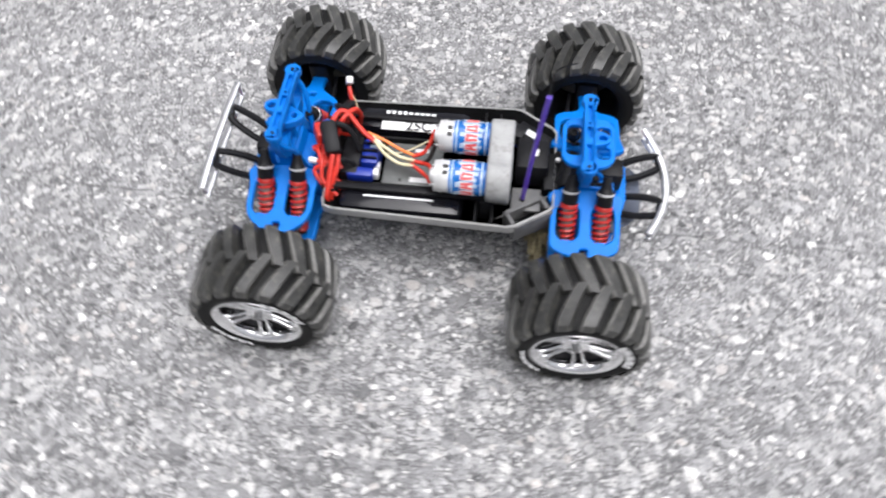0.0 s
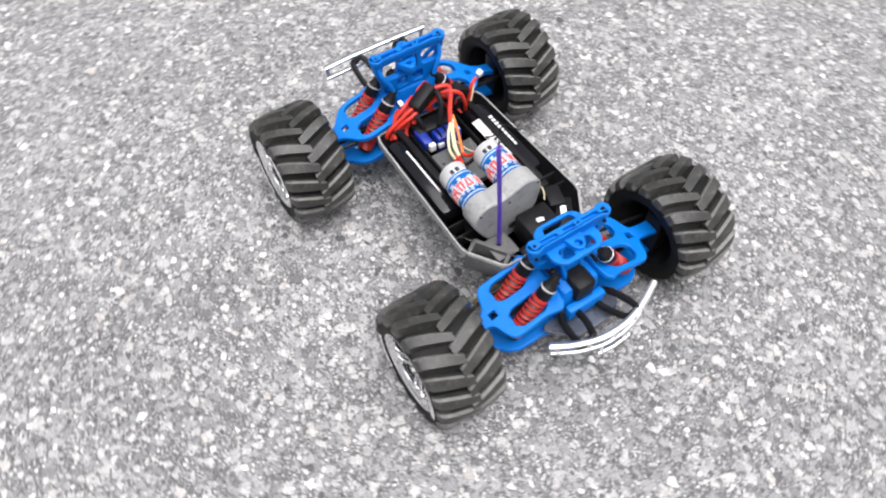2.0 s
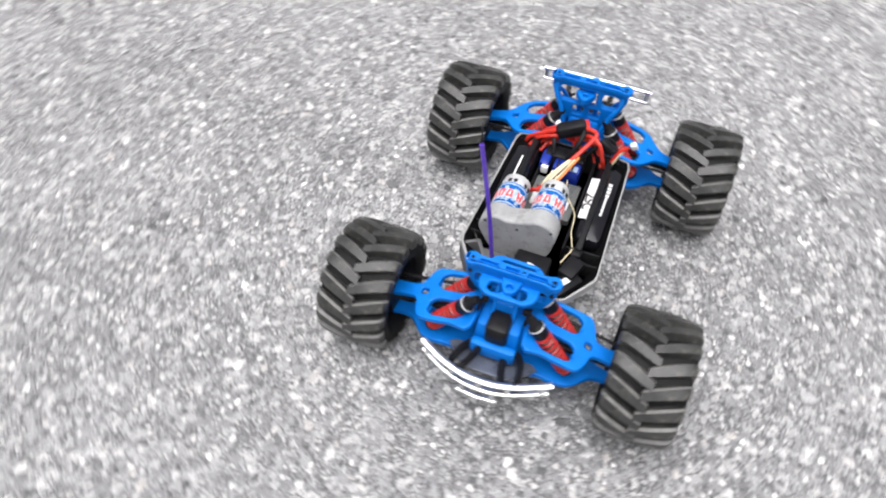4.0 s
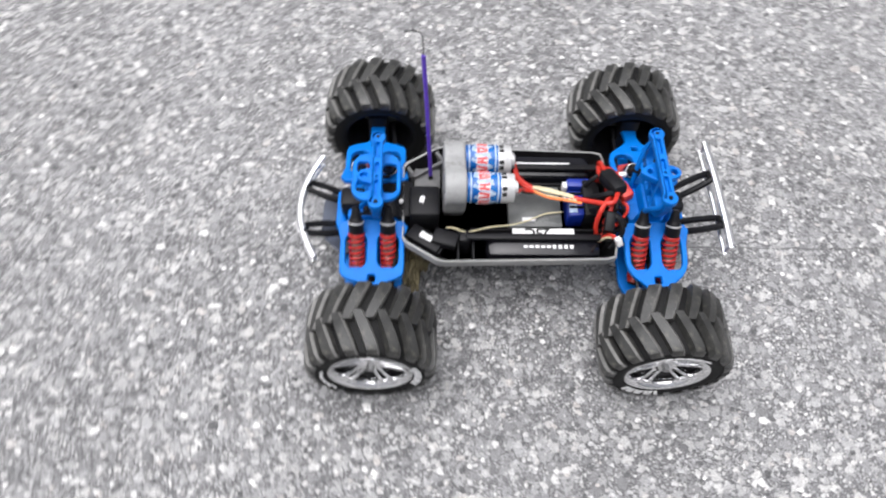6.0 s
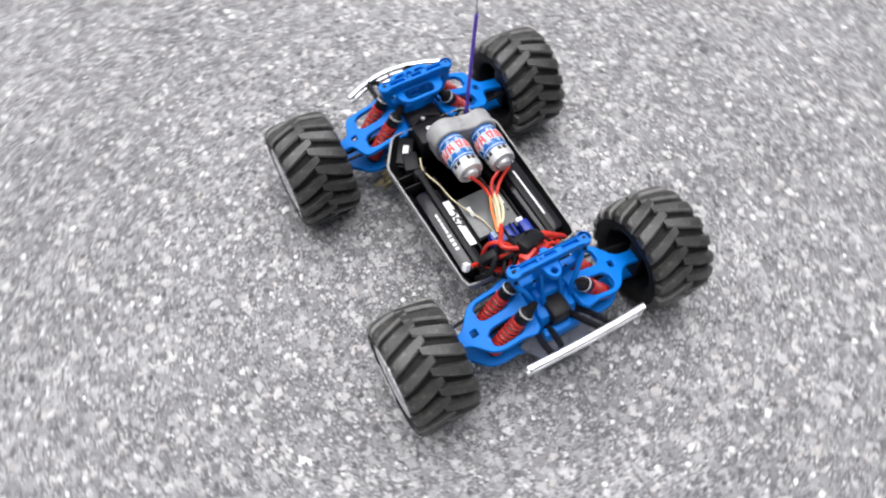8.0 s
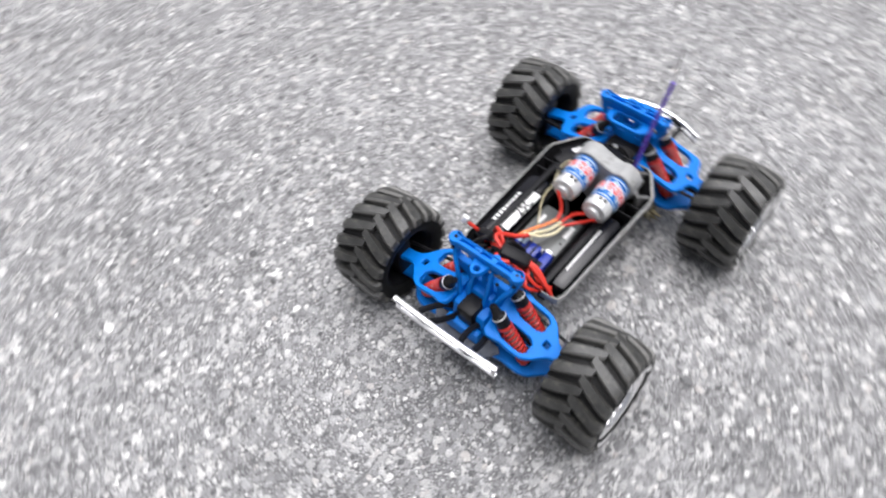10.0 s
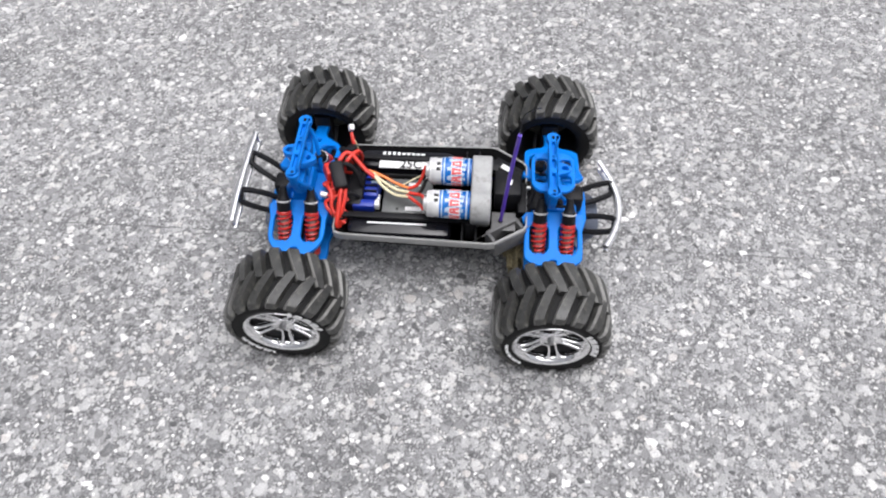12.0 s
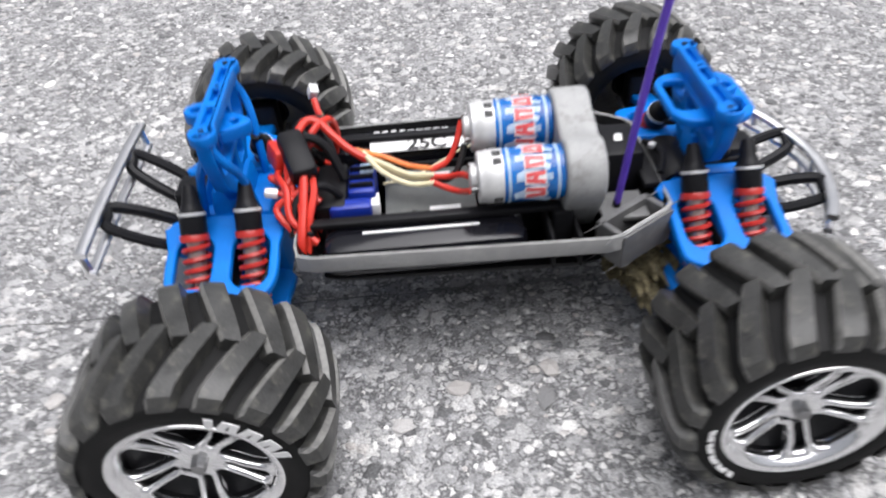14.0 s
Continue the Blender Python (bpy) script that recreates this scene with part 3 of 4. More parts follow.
        part("gear_hump", lathe([(0.0001, -0.024), (0.017, -0.024), (0.0195, -0.020), (0.0195, 0.020), (0.017, 0.024), (0.0001, 0.024)], 24), M_BLACK, truck, "black gear housing", pose(0.150, 0, 0.098))
        for y in (-0.027, 0.027):
            part("pivot_pin", tube([(0.150, y, 0.124), (0.190, y, 0.124)], 0.0022, 8), M_BLACK, truck)
        for y in (-0.024, 0.024):
            part("pivot_ball", lathe([(0.0001, -0.0046), (0.0034, -0.0036), (0.0048, 0.0), (0.0034, 0.0036), (0.0001, 0.0046)], 14), M_BLACK, truck, m=pose(0.176, y, 0.128))
    for sy in (1, -1):
        for lean in (1, -1) if sx < 0 else ():
            strut = curve_through([(sx * 0.1625, sy * 0.045, top - 0.008), (sx * 0.1625 + lean * 0.007, sy * 0.043, top - 0.022), (sx * 0.1640 + lean * 0.013, sy * 0.034, top - 0.038), (sx * 0.1660 + lean * 0.017, sy * 0.026, 0.124), (sx * 0.1670 + lean * 0.019, sy * 0.023, 0.104)], 5)
            part("tower_strut", tube(strut, 0.0030, 8), M_BLUE, truck)
        cheek = plate("tower_cheek", [(0.0, top - 0.018), (0.005, top - 0.022), (0.010, top - 0.042), (0.020, 0.120), (0.020, 0.098), (0.0, 0.098)], [[(0.0028, 0.128), (0.0080, 0.126), (0.0135, 0.114), (0.0028, 0.114)]], 0.005, M_BLUE, 0.0012, 2, smooth=False)
        hang("tower_cheek", cheek, truck, pose(sx * 0.166, sy * 0.012, 0, 90, 0, 0 if sx > 0 else 180))
    bm = box(0.070, 0.058, 0.062, (x0, 0, 0.082), 0.005, taper=0.86)
    part("bulkhead", bm, M_BLUE, truck, "blue nylon gear bulkhead")
    bm = box(0.030, 0.026, 0.030, (x0 + sx * 0.024, 0, 0.108), 0.005)
    part("gear_case", bm, M_BLACK, truck, "black gear case")
    bm = box(0.012, 0.052, 0.022, (sx * 0.2095, 0, 0.085), 0.004)
    part("bumper_mount", bm, M_BLUE, truck, "blue block that carries the bumper")
    bm = box(0.055, 0.046, 0.008, (x0 + sx * 0.012, 0, 0.047), 0.003)
    part("skid_plate", bm, M_BLACK, truck)


tower(1, 0.1735)
tower(-1, 0.187)


# bumpers
def loop_bracket(start, end, spread):
    """A flattened ring of black plastic between chassis and bumper bar."""
    a, b = Vector(start), Vector(end)
    up = Vector((0, spread * 0.95, spread * 0.42))
    return tube(curve_through([a + up * 0.6, a.lerp(b, 0.45) + up, b + up * 0.75, b + (b - a) * 0.05, b - up * 0.75, a.lerp(b, 0.45) - up, a - up * 0.6], 5, True), 0.0041, 8, True)


rear = part("bumper_bar", flat_bar([(-0.2475, -0.082, 0.131), (-0.2495, -0.04, 0.1315), (-0.250, 0.0, 0.1315), (-0.2500, 0.035, 0.1315), (-0.2490, 0.075, 0.131)], 0.0078, 0.0050), M_CHROME, truck, "straight chrome bumper bar")
part("lower_tube", flat_bar([(-0.2470, -0.081, 0.1140), (-0.2490, 0.0, 0.1145), (-0.2480, 0.074, 0.1140)], 0.0068, 0.0046), M_CHROME, rear)
for y in (-0.078, -0.033, 0.033, 0.070):
    part("bar_link", tube([(-0.2490, y, 0.130), (-0.2482, y, 0.1145)], 0.0028, 8), M_CHROME, rear)
for sy in (1, -1):
    part("bumper_bracket", loop_bracket((-0.198, sy * 0.023, 0.092), (-0.2445, sy * 0.033, 0.123), 0.0105), M_BLACK, truck, "black looped bumper bracket")
    part("bumper_bracket", loop_bracket((0.205, sy * 0.022, 0.082), (0.2495, sy * 0.031, 0.096), 0.0105), M_BLACK, truck, "black looped bumper bracket")
skid = [(0.0, -0.046), (0.0, 0.046), (0.020, 0.042), (0.034, 0.026), (0.036, 0.0), (0.034, -0.026), (0.020, -0.042)]
guard = plate("bumper_guard", skid, [], 0.003, M_SMOKE, 0.001, 3)
hang("bumper_guard", guard, truck, pose(-0.198, 0, 0.070, 0, 22, 180), "smoky grey bumper guard plate")
hang("bumper_guard", guard, truck, pose(0.2, 0, 0.066, 0, -14, 0), "smoky grey bumper guard plate")
bow = curve_through([(0.2365, -0.073, 0.103), (0.2490, -0.048, 0.101), (0.2570, -0.022, 0.100), (0.2590, 0.0, 0.100), (0.2570, 0.022, 0.100), (0.2490, 0.048, 0.101), (0.2365, 0.075, 0.102)], 5)
front = part("bumper_bar", flat_bar(bow, 0.0078, 0.0050), M_CHROME, truck, "curved chrome bumper bar")
part("lower_tube", flat_bar([(x + 0.0018, y * 0.97, z - 0.0135) for x, y, z in bow], 0.0066, 0.0046), M_CHROME, front)
part("lower_tube", flat_bar([(0.2620, -0.022, 0.0735), (0.2640, 0, 0.0732), (0.2620, 0.022, 0.0735)], 0.0058, 0.0042), M_CHROME, front)
for y in (-0.066, -0.031, 0.0, 0.031, 0.068):
    k = min(range(len(bow)), key=lambda i: abs(bow[i].y - y))
    part("bar_link", tube([bow[k], bow[k] + Vector((0.0018, 0, -0.0135))], 0.0026, 8), M_CHROME, front)
for y in (-0.017, 0.017):
    part("bar_link", tube([(0.2596, y, 0.0865), (0.2628, y, 0.0735)], 0.0022, 8), M_CHROME, front)

# chassis tray
EDGE = [(-0.1205, -0.066), (-0.118, -0.0765), (-0.108, -0.0795), (0.086, -0.0845), (0.094, -0.0825), (0.1305, -0.0585), (0.1345, -0.052), (0.1345, 0.052), (0.1305, 0.0585), (0.094, 0.0825), (0.086, 0.0845), (-0.108, 0.0795), (-0.118, 0.0765), (-0.1205, 0.066)]


def tray_shell():
    bm = bmesh.new()
    levels = [(1.0, 0.112), (1.0, 0.0998), (0.985, 0.0980), (0.955, 0.0976)]
    inner = [(0.960, 0.0984), (0.975, 0.100), (0.978, 0.112)]
    rings = [[bm.verts.new((x * k if k < 0.95 else x - math.copysign((1 - k) * 0.08, x), y * k if k < 0.95 else y - math.copysign((1 - k) * 0.085, y), z)) for x, y in EDGE] for k, z in levels + inner]
    n = len(EDGE)
    for i, (one, two) in enumerate(zip(rings, rings[1:])):
        if i == len(levels) - 1:
            continue
        for j in range(n):
            bm.faces.new((one[j], one[(j + 1) % n], two[(j + 1) % n], two[j]))
    for j in range(n):
        bm.faces.new((rings[0][j], rings[0][(j + 1) % n], rings[-1][(j + 1) % n], rings[-1][j]))
    for j in range(n):
        one, two = rings[len(levels) - 1], rings[len(levels)]
        bm.faces.new((one[j], one[(j + 1) % n], two[(j + 1) % n], two[j]))
    edges = [e for e in bm.edges if all(abs(v.co.z - 0.112) < 1e-5 for v in e.verts)]
    bmesh.ops.bevel(bm, geom=edges, offset=0.0007, segments=2, affect="EDGES")
    return bm


chassis = part("chassis_tray", tray_shell(), M_TRAY, truck, "grey plastic chassis tray with a raised rim")
# black belly box: shade below the rim put into its colour
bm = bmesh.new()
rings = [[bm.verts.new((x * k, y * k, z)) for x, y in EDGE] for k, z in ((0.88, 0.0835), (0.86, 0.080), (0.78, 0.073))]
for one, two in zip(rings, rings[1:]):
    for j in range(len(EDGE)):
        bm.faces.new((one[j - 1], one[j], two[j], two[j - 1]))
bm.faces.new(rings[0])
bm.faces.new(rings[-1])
part("belly_pan", bm, M_TRAYIN, chassis, "tray belly, blackened for the shade under it")
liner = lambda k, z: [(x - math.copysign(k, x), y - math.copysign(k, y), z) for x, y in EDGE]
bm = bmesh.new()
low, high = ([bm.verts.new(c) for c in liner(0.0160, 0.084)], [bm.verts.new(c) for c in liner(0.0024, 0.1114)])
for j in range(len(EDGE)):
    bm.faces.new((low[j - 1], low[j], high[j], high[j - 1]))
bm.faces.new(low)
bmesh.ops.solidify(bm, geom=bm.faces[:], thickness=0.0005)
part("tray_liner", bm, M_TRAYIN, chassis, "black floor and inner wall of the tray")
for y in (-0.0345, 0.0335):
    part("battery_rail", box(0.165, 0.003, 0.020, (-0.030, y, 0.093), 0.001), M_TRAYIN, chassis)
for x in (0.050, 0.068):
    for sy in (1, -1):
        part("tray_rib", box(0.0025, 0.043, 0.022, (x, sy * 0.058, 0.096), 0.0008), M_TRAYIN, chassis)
for sy in (1, -1):
    part("hold_down", box(0.168, 0.008, 0.005, (-0.026, sy * 0.0505 + (0.002 if sy > 0 else 0), 0.1155), 0.0015), M_BLACK, truck, "black battery hold-down bar")
    part("hold_down_post", box(0.014, 0.016, 0.034, (0.060, sy * 0.050, 0.098), 0.003), M_BLACK, truck)
    part("hold_down_post", box(0.010, 0.014, 0.030, (-0.112, sy * 0.050, 0.100), 0.003), M_BLACK, truck)


# battery packs
def battery(sy):
    bm = box(0.138, 0.036, 0.027, (-0.034, sy * 0.0575, 0.0985), 0.0105)
    pack = part("battery_pack", bm, M_GLOSS, truck, "glossy black shrink-wrapped battery pack")
    return pack


right_pack, left_pack = battery(-1), battery(1)


def sticker(parent, sx, sy, at, material=None, turn=0.0, name="sticker", label="", tilt=0.0):
    bm = box(sx, sy, 0.0006, (0, 0, 0), 0.0)
    return part(name, bm, material or M_WHITE, parent, label, pose(*at, tilt, 0, turn))


def words(text, size, parent, m, material):
    cu = bpy.data.curves.new("print", "FONT")
    cu.body, cu.size, cu.extrude, cu.align_x, cu.align_y = text, size, 0.0002, "CENTER", "CENTER"
    cu.offset = 0.00045
    ob = new("print", cu)
    me = bpy.data.meshes.new_from_object(ob)
    bpy.data.objects.remove(ob)
    return hang("print", settle(me, material), parent, m)


sticker(left_pack, 0.074, 0.0115, (-0.034, 0.0435, 0.1122), tilt=10, label="white battery label")
words("25C", 0.0180, left_pack, pose(-0.027, 0.0438, 0.1128, 10), M_INK)
for k in range(9):
    sticker(left_pack, 0.0042 if k < 4 else 0.0050, 0.0048 if k < 4 else 0.003, (-0.066 + 0.0068 * k, 0.0635, 0.1124), name="print_bar")
# thin white strip painting the glint along the top of the wrap
sticker(right_pack, 0.078, 0.0022, (-0.036, -0.0590, 0.1123), label="white glint painted on the wrap")


# motors and gear cover
def motor(y, z, roll):
    can = part("motor", lathe([(0.0001, 0.0), (0.0165, 0.0), (0.0178, 0.0012), (0.0180, 0.004), (0.0180, 0.040), (0.0001, 0.040)], 36), M_CAN, truck, "small electric motor in a blue sleeve", pose(0.060, y, z, 0, roll, 90))
    # local y runs back along the truck
    part("end_bell", lathe([(0.0175, 0.0385), (0.0178, 0.0392), (0.0178, 0.0505), (0.0172, 0.0515), (0.0172, 0.0555), (0.0164, 0.0564), (0.0095, 0.0566), (0.0088, 0.0572), (0.0085, 0.0605), (0.0060, 0.0618), (0.0001, 0.0618)], 32), M_BELL, can, "silver end bell")
    for a in (38, -32, 145, 215):
        for off in (-0.0034, 0.0034):
            part("vent_slot", box(0.0048, 0.0058, 0.0012, (0, 0, 0), 0.0004), M_INK, can, m=Matrix.Rotation(radians(a), 4, "Y") @ pose(off, 0.0440, 0.0174))
    for a in (60, 240):
        tab = box(0.0042, 0.006, 0.0016, (0, 0, 0), 0.0004)
        part("terminal", tab, M_STEEL, can, m=Matrix.Rotation(radians(a), 4, "Y") @ pose(0, 0.0585, 0.0115))
    # sleeve print: a pale burst with red bars across it, wrapped round the can
    for k in range(21):
        a = radians(-140 + 14 * k)
        long = 0.009 + 0.015 * abs(math.sin(1.9 * k + 0.6))
        pale = box(0.0045, long, 0.0004, (0, 0, 0), 0.0)
        part("sleeve_burst", pale, M_PALE, can, m=Matrix.Rotation(a, 4, "Y") @ pose(0, 0.021 + (k % 3 - 1) * 0.0022, 0.0180, 0, 0, (k % 3 - 1) * 22))
    for y in (0.0052, 0.0368):
        part("sleeve_edge", lathe([(0.0180, y - 0.0010), (0.0183, y - 0.0009), (0.0183, y + 0.0009), (0.0180, y + 0.0010)], 36, closed=True), M_PALE, can, "pale edge of the sleeve")
    # upright marks of print, each two red bars and a tie on a white ground
    for k in range(8):
        a = radians(-116 + (32 * k if k < 4 else 32 * k + 8))
        part("print_ground", box(0.0084, 0.0138, 0.0004, (0, 0, 0), 0.0), M_WHITE, can, m=Matrix.Rotation(a, 4, "Y") @ pose(0, 0.0205, 0.0186))
        for s in (-1, 1):
            bar = box(0.0028, 0.0124, 0.0004, (0, 0, 0), 0.0)
            part("sleeve_print", bar, M_PINKRED, can, m=Matrix.Rotation(a + s * 0.125, 4, "Y") @ pose(0, 0.0205, 0.0190, 0, 0, s * (7 if k % 2 else -5)))
        part("sleeve_print", box(0.0050, 0.0030, 0.0004, (0, 0, 0), 0.0), M_PINKRED, can, m=Matrix.Rotation(a, 4, "Y") @ pose(0, 0.0205 + (k % 3 - 1) * 0.0046, 0.0191))
    return can


MR, ML = (-0.0435, 0.1385), (0.0045, 0.1475)
motor(*MR, 20)
motor(*ML, 12)


def gear_outline():
    loop = [(-0.034, 0.084), (-0.046, 0.098), (-0.057, 0.116)]
    for (cy, cz), a0, a1 in ((MR, 200, 62), (ML, 128, -25)):
        for k in range(8):
            a = radians(a0 + (a1 - a0) * k / 7)
            loop.append((cy + 0.0225 * math.cos(a), cz + 0.0225 * math.sin(a)))
    return loop + [(0.023, 0.124), (0.013, 0.104), (0.002, 0.086)]


cover = hang("gear_cover", plate("gear_cover", gear_outline(), [], 0.026, M_GEAR, 0.0028, 2), truck, pose(0.0725, 0, 0, 90, 0, 90), "grey plastic gear cover")
part("cover_boss", lathe([(0.0001, 0.0), (0.0048, 0.0), (0.0056, -0.003), (0.0001, -0.003)], 18), M_INK, cover, m=pose(-0.012, 0.104, 0.0142, 90))
for y, z in ((-0.058, 0.150), (0.020, 0.160), (-0.019, 0.150)):
    part("screw", lathe([(0.0001, 0.0), (0.0018, 0.0), (0.0018, -0.002), (0.0001, -0.002)], 8), M_INK, cover, m=pose(y, z, 0.0135, 90))

# receiver lid, speed controller, servos
lid = part("receiver_lid", box(0.066, 0.060, 0.010, (-0.028, -0.002, 0.0955), 0.002), M_LID, truck, "smoky grey receiver box lid")
sticker(lid, 0.022, 0.0065, (-0.018, -0.0245, 0.1009))
sticker(lid, 0.0034, 0.0034, (-0.040, -0.026, 0.1009), M_INK)
sticker(lid, 0.016, 0.0050, (-0.020, 0.018, 0.1009))
esc = part("speed_controller", box(0.022, 0.054, 0.032, (-0.0975, -0.006, 0.1005), 0.003), M_BLACK, truck, "speed controller with a royal blue heat sink")
part("heat_sink", box(0.020, 0.036, 0.028, (-0.0765, 0.002, 0.1010), 0.003), M_NAVY, esc, "royal blue heat sink")
part("controller_side", box(0.030, 0.013, 0.014, (-0.084, -0.0285, 0.1085), 0.003), M_NAVY, esc, "royal blue side block")
for k in range(3):
    part("fin", box(0.017, 0.0016, 0.005, (-0.0765, -0.010 + 0.010 * k, 0.1165), 0.0004), M_BLACK, esc)
sticker(esc, 0.010, 0.012, (-0.0725, 0.011, 0.1160), M_PALE)
part("white_plug", box(0.006, 0.009, 0.011, (-0.0665, -0.026, 0.108), 0.001), M_WHITE, esc)
part("white_plug", box(0.006, 0.008, 0.008, (-0.0675, -0.012, 0.104), 0.001), M_WHITE, esc)

servo = part("servo", box(0.044, 0.021, 0.026, (0, 0, 0), 0.002), M_BLACK, truck, "black servo with a white label", pose(0.1065, 0.0495, 0.0955, 0, 0, -33))
sticker(servo, 0.016, 0.0075, (0.0, -0.001, 0.0133))
part("servo_band", box(0.0400, 0.0213, 0.006, (0, 0, 0), 0.001), M_NAVY, servo, m=pose(0, 0, -0.0095))
part("servo_flange", box(0.048, 0.016, 0.003, (0, 0, 0), 0.001), M_BLACK, servo, m=pose(0, 0, 0.006))
centre = part("steering_servo", box(0.036, 0.042, 0.036, (0.108, 0.008, 0.1085), 0.003), M_BLACK, truck, "black steering servo with a small label")
sticker(centre, 0.0055, 0.009, (0.111, 0.008, 0.1270), turn=-12)
part("steering_link", box(0.016, 0.052, 0.006, (0.130, -0.004, 0.109), 0.002), M_BLACK, truck)
part("steering_link", tube(curve_through([(0.136, -0.02, 0.112), (0.142, 0.0, 0.116), (0.136, 0.022, 0.112)], 5), 0.0028, 8), M_BLACK, truck)
part("horn_screw", lathe([(0.0001, 0.0), (0.0028, 0.0), (0.0028, -0.003), (0.0001, -0.003)], 8), M_BELL, truck, m=pose(0.136, 0.006, 0.1175, -90))
part("side_bracket", box(0.030, 0.020, 0.012, (0.083, 0.052, 0.108), 0.002, turn=-0.3), M_BLACK, truck)

pocket = plate("receiver_pocket", pill(0, 0, 0.024, 0.0125, 0.003), [pill(0, 0, 0.0195, 0.0080, 0.002)], 0.026, M_TRAYMID, 0.0008, 2)
box_ob = hang("receiver_pocket", pocket, truck, pose(0.1075, -0.0605, 0.0965, 0, 0, 33), "empty grey open pocket in the tray")
part("pocket_floor", box(0.044, 0.021, 0.003, (0, 0, -0.012), 0.0), M_INK, box_ob)
part("tray_shelf", box(0.032, 0.030, 0.004, (0.104, -0.040, 0.1015), 0.001), M_TRAYMID, truck)

# antenna
part("antenna_mount", lathe([(0.0001, 0.006), (0.0024, 0.006), (0.0030, 0.0), (0.0001, 0.0)], 14), M_BLACK, truck, m=pose(0.1, -0.041, 0.1035, 90))
mast = part("antenna_tube", tube(curve_through([(0.1, -0.041, 0.104), (0.1035, -0.0465, 0.165), (0.1075, -0.054, 0.23), (0.112, -0.062, 0.290)], 6), 0.0025, 10), M_PURPLE, truck, "purple plastic antenna tube")
part("antenna_wire", tube(curve_through([(0.112, -0.062, 0.288), (0.1125, -0.0625, 0.310), (0.115, -0.062, 0.321), (0.122, -0.060, 0.3255), (0.132, -0.057, 0.327)], 5), 0.0007, 6), M_BLACK, mast, "thin black wire tip")


# wires
def wire(material, r, *points, label=""):
    return part("wire", tube(curve_through(points, 6), r, 8), material, truck, label)


wire(M_RED, 0.0030, (-0.116, -0.066, 0.098), (-0.115, -0.062, 0.112), (-0.113, -0.045, 0.126), (-0.112, -0.028, 0.137), (-0.113, -0.012, 0.142), label="thick red power wire")
wire(M_RED, 0.0026, (-0.113, -0.060, 0.100), (-0.110, -0.050, 0.118), (-0.106, -0.034, 0.130), (-0.108, -0.016, 0.136))
wire(M_RED, 0.0030, (-0.120, -0.030, 0.122), (-0.124, -0.016, 0.136), (-0.121, 0.004, 0.146), (-0.113, 0.024, 0.151), (-0.104, 0.026, 0.149), (-0.095, 0.020, 0.142), (-0.084, 0.012, 0.134), (-0.070, 0.004, 0.128))
wire(M_RED, 0.0028, (-0.118, 0.006, 0.128), (-0.108, 0.018, 0.146), (-0.097, 0.034, 0.146), (-0.094, 0.042, 0.128), (-0.098, 0.046, 0.110))
wire(M_RED, 0.0026, (-0.111, 0.071, 0.143), (-0.108, 0.062, 0.136), (-0.104, 0.056, 0.124), (-0.102, 0.052, 0.108))
wire(M_CREAM, 0.0014, (-0.112, 0.069, 0.142), (-0.104, 0.061, 0.130), (-0.100, 0.054, 0.110))
wire(M_RED, 0.0028, (-0.104, -0.030, 0.119), (-0.114, -0.020, 0.128), (-0.118, 0.006, 0.131), (-0.112, 0.026, 0.132), (-0.106, 0.036, 0.121))
for k, (mat, dy, dz) in enumerate(((M_ORANGE, 0.004, 0.003), (M_CREAM, -0.002, 0.002), (M_CREAM, 0.0, -0.003), (M_CREAM, -0.006, -0.002))):
    wire(mat, 0.0019, (-0.080 + 0.003 * k, 0.010 + dy, 0.131), (-0.060, 0.002 + dy * 1.3, 0.125 + dz), (-0.042, -0.006 + dy * 1.6, 0.120 + dz), (-0.024, -0.012 + dy, 0.121 + dz))
wire(M_RED, 0.0022, (-0.026, -0.008, 0.123), (-0.014, -0.006, 0.128), (-0.007, 0.000, 0.138), (-0.002, 0.010, 0.150))
wire(M_RED, 0.0022, (-0.026, -0.013, 0.121), (-0.014, -0.016, 0.122), (-0.006, -0.022, 0.127), (-0.001, -0.034, 0.133))
wire(M_RED, 0.0022, (-0.027, -0.016, 0.119), (-0.016, -0.024, 0.118), (-0.007, -0.034, 0.121), (-0.001, -0.050, 0.133))
wire(M_INK, 0.0024, (-0.026, -0.010, 0.118), (-0.014, -0.012, 0.117), (-0.006, -0.010, 0.126), (-0.001, -0.004, 0.140))
wire(M_CREAM, 0.0009, (-0.062, 0.008, 0.103), (-0.040, 0.012, 0.104), (-0.018, 0.024, 0.108), (0.004, 0.034, 0.113), (0.030, 0.037, 0.112), (0.058, 0.045, 0.114), (0.074, 0.042, 0.118), (0.082, 0.038, 0.112), label="thin white servo wire")
wire(M_BLACK, 0.0034, (-0.088, -0.002, 0.117), (-0.098, 0.008, 0.138), (-0.112, 0.010, 0.147), (-0.126, 0.004, 0.140), (-0.130, -0.012, 0.126), label="thick black power wire")
wire(M_BLACK, 0.0032, (-0.094, 0.014, 0.117), (-0.102, 0.030, 0.136), (-0.116, 0.040, 0.142), (-0.124, 0.052, 0.128), (-0.112, 0.062, 0.108))
wire(M_BLACK, 0.0028, (-0.090, -0.022, 0.117), (-0.102, -0.026, 0.130), (-0.118, -0.036, 0.126), (-0.122, -0.052, 0.108))
part("power_plug", box(0.019, 0.040, 0.018, (0, 0, 0), 0.005), M_BLACK, truck, "black taped power plug", pose(-0.117, -0.008, 0.143, 18, 0, 20))
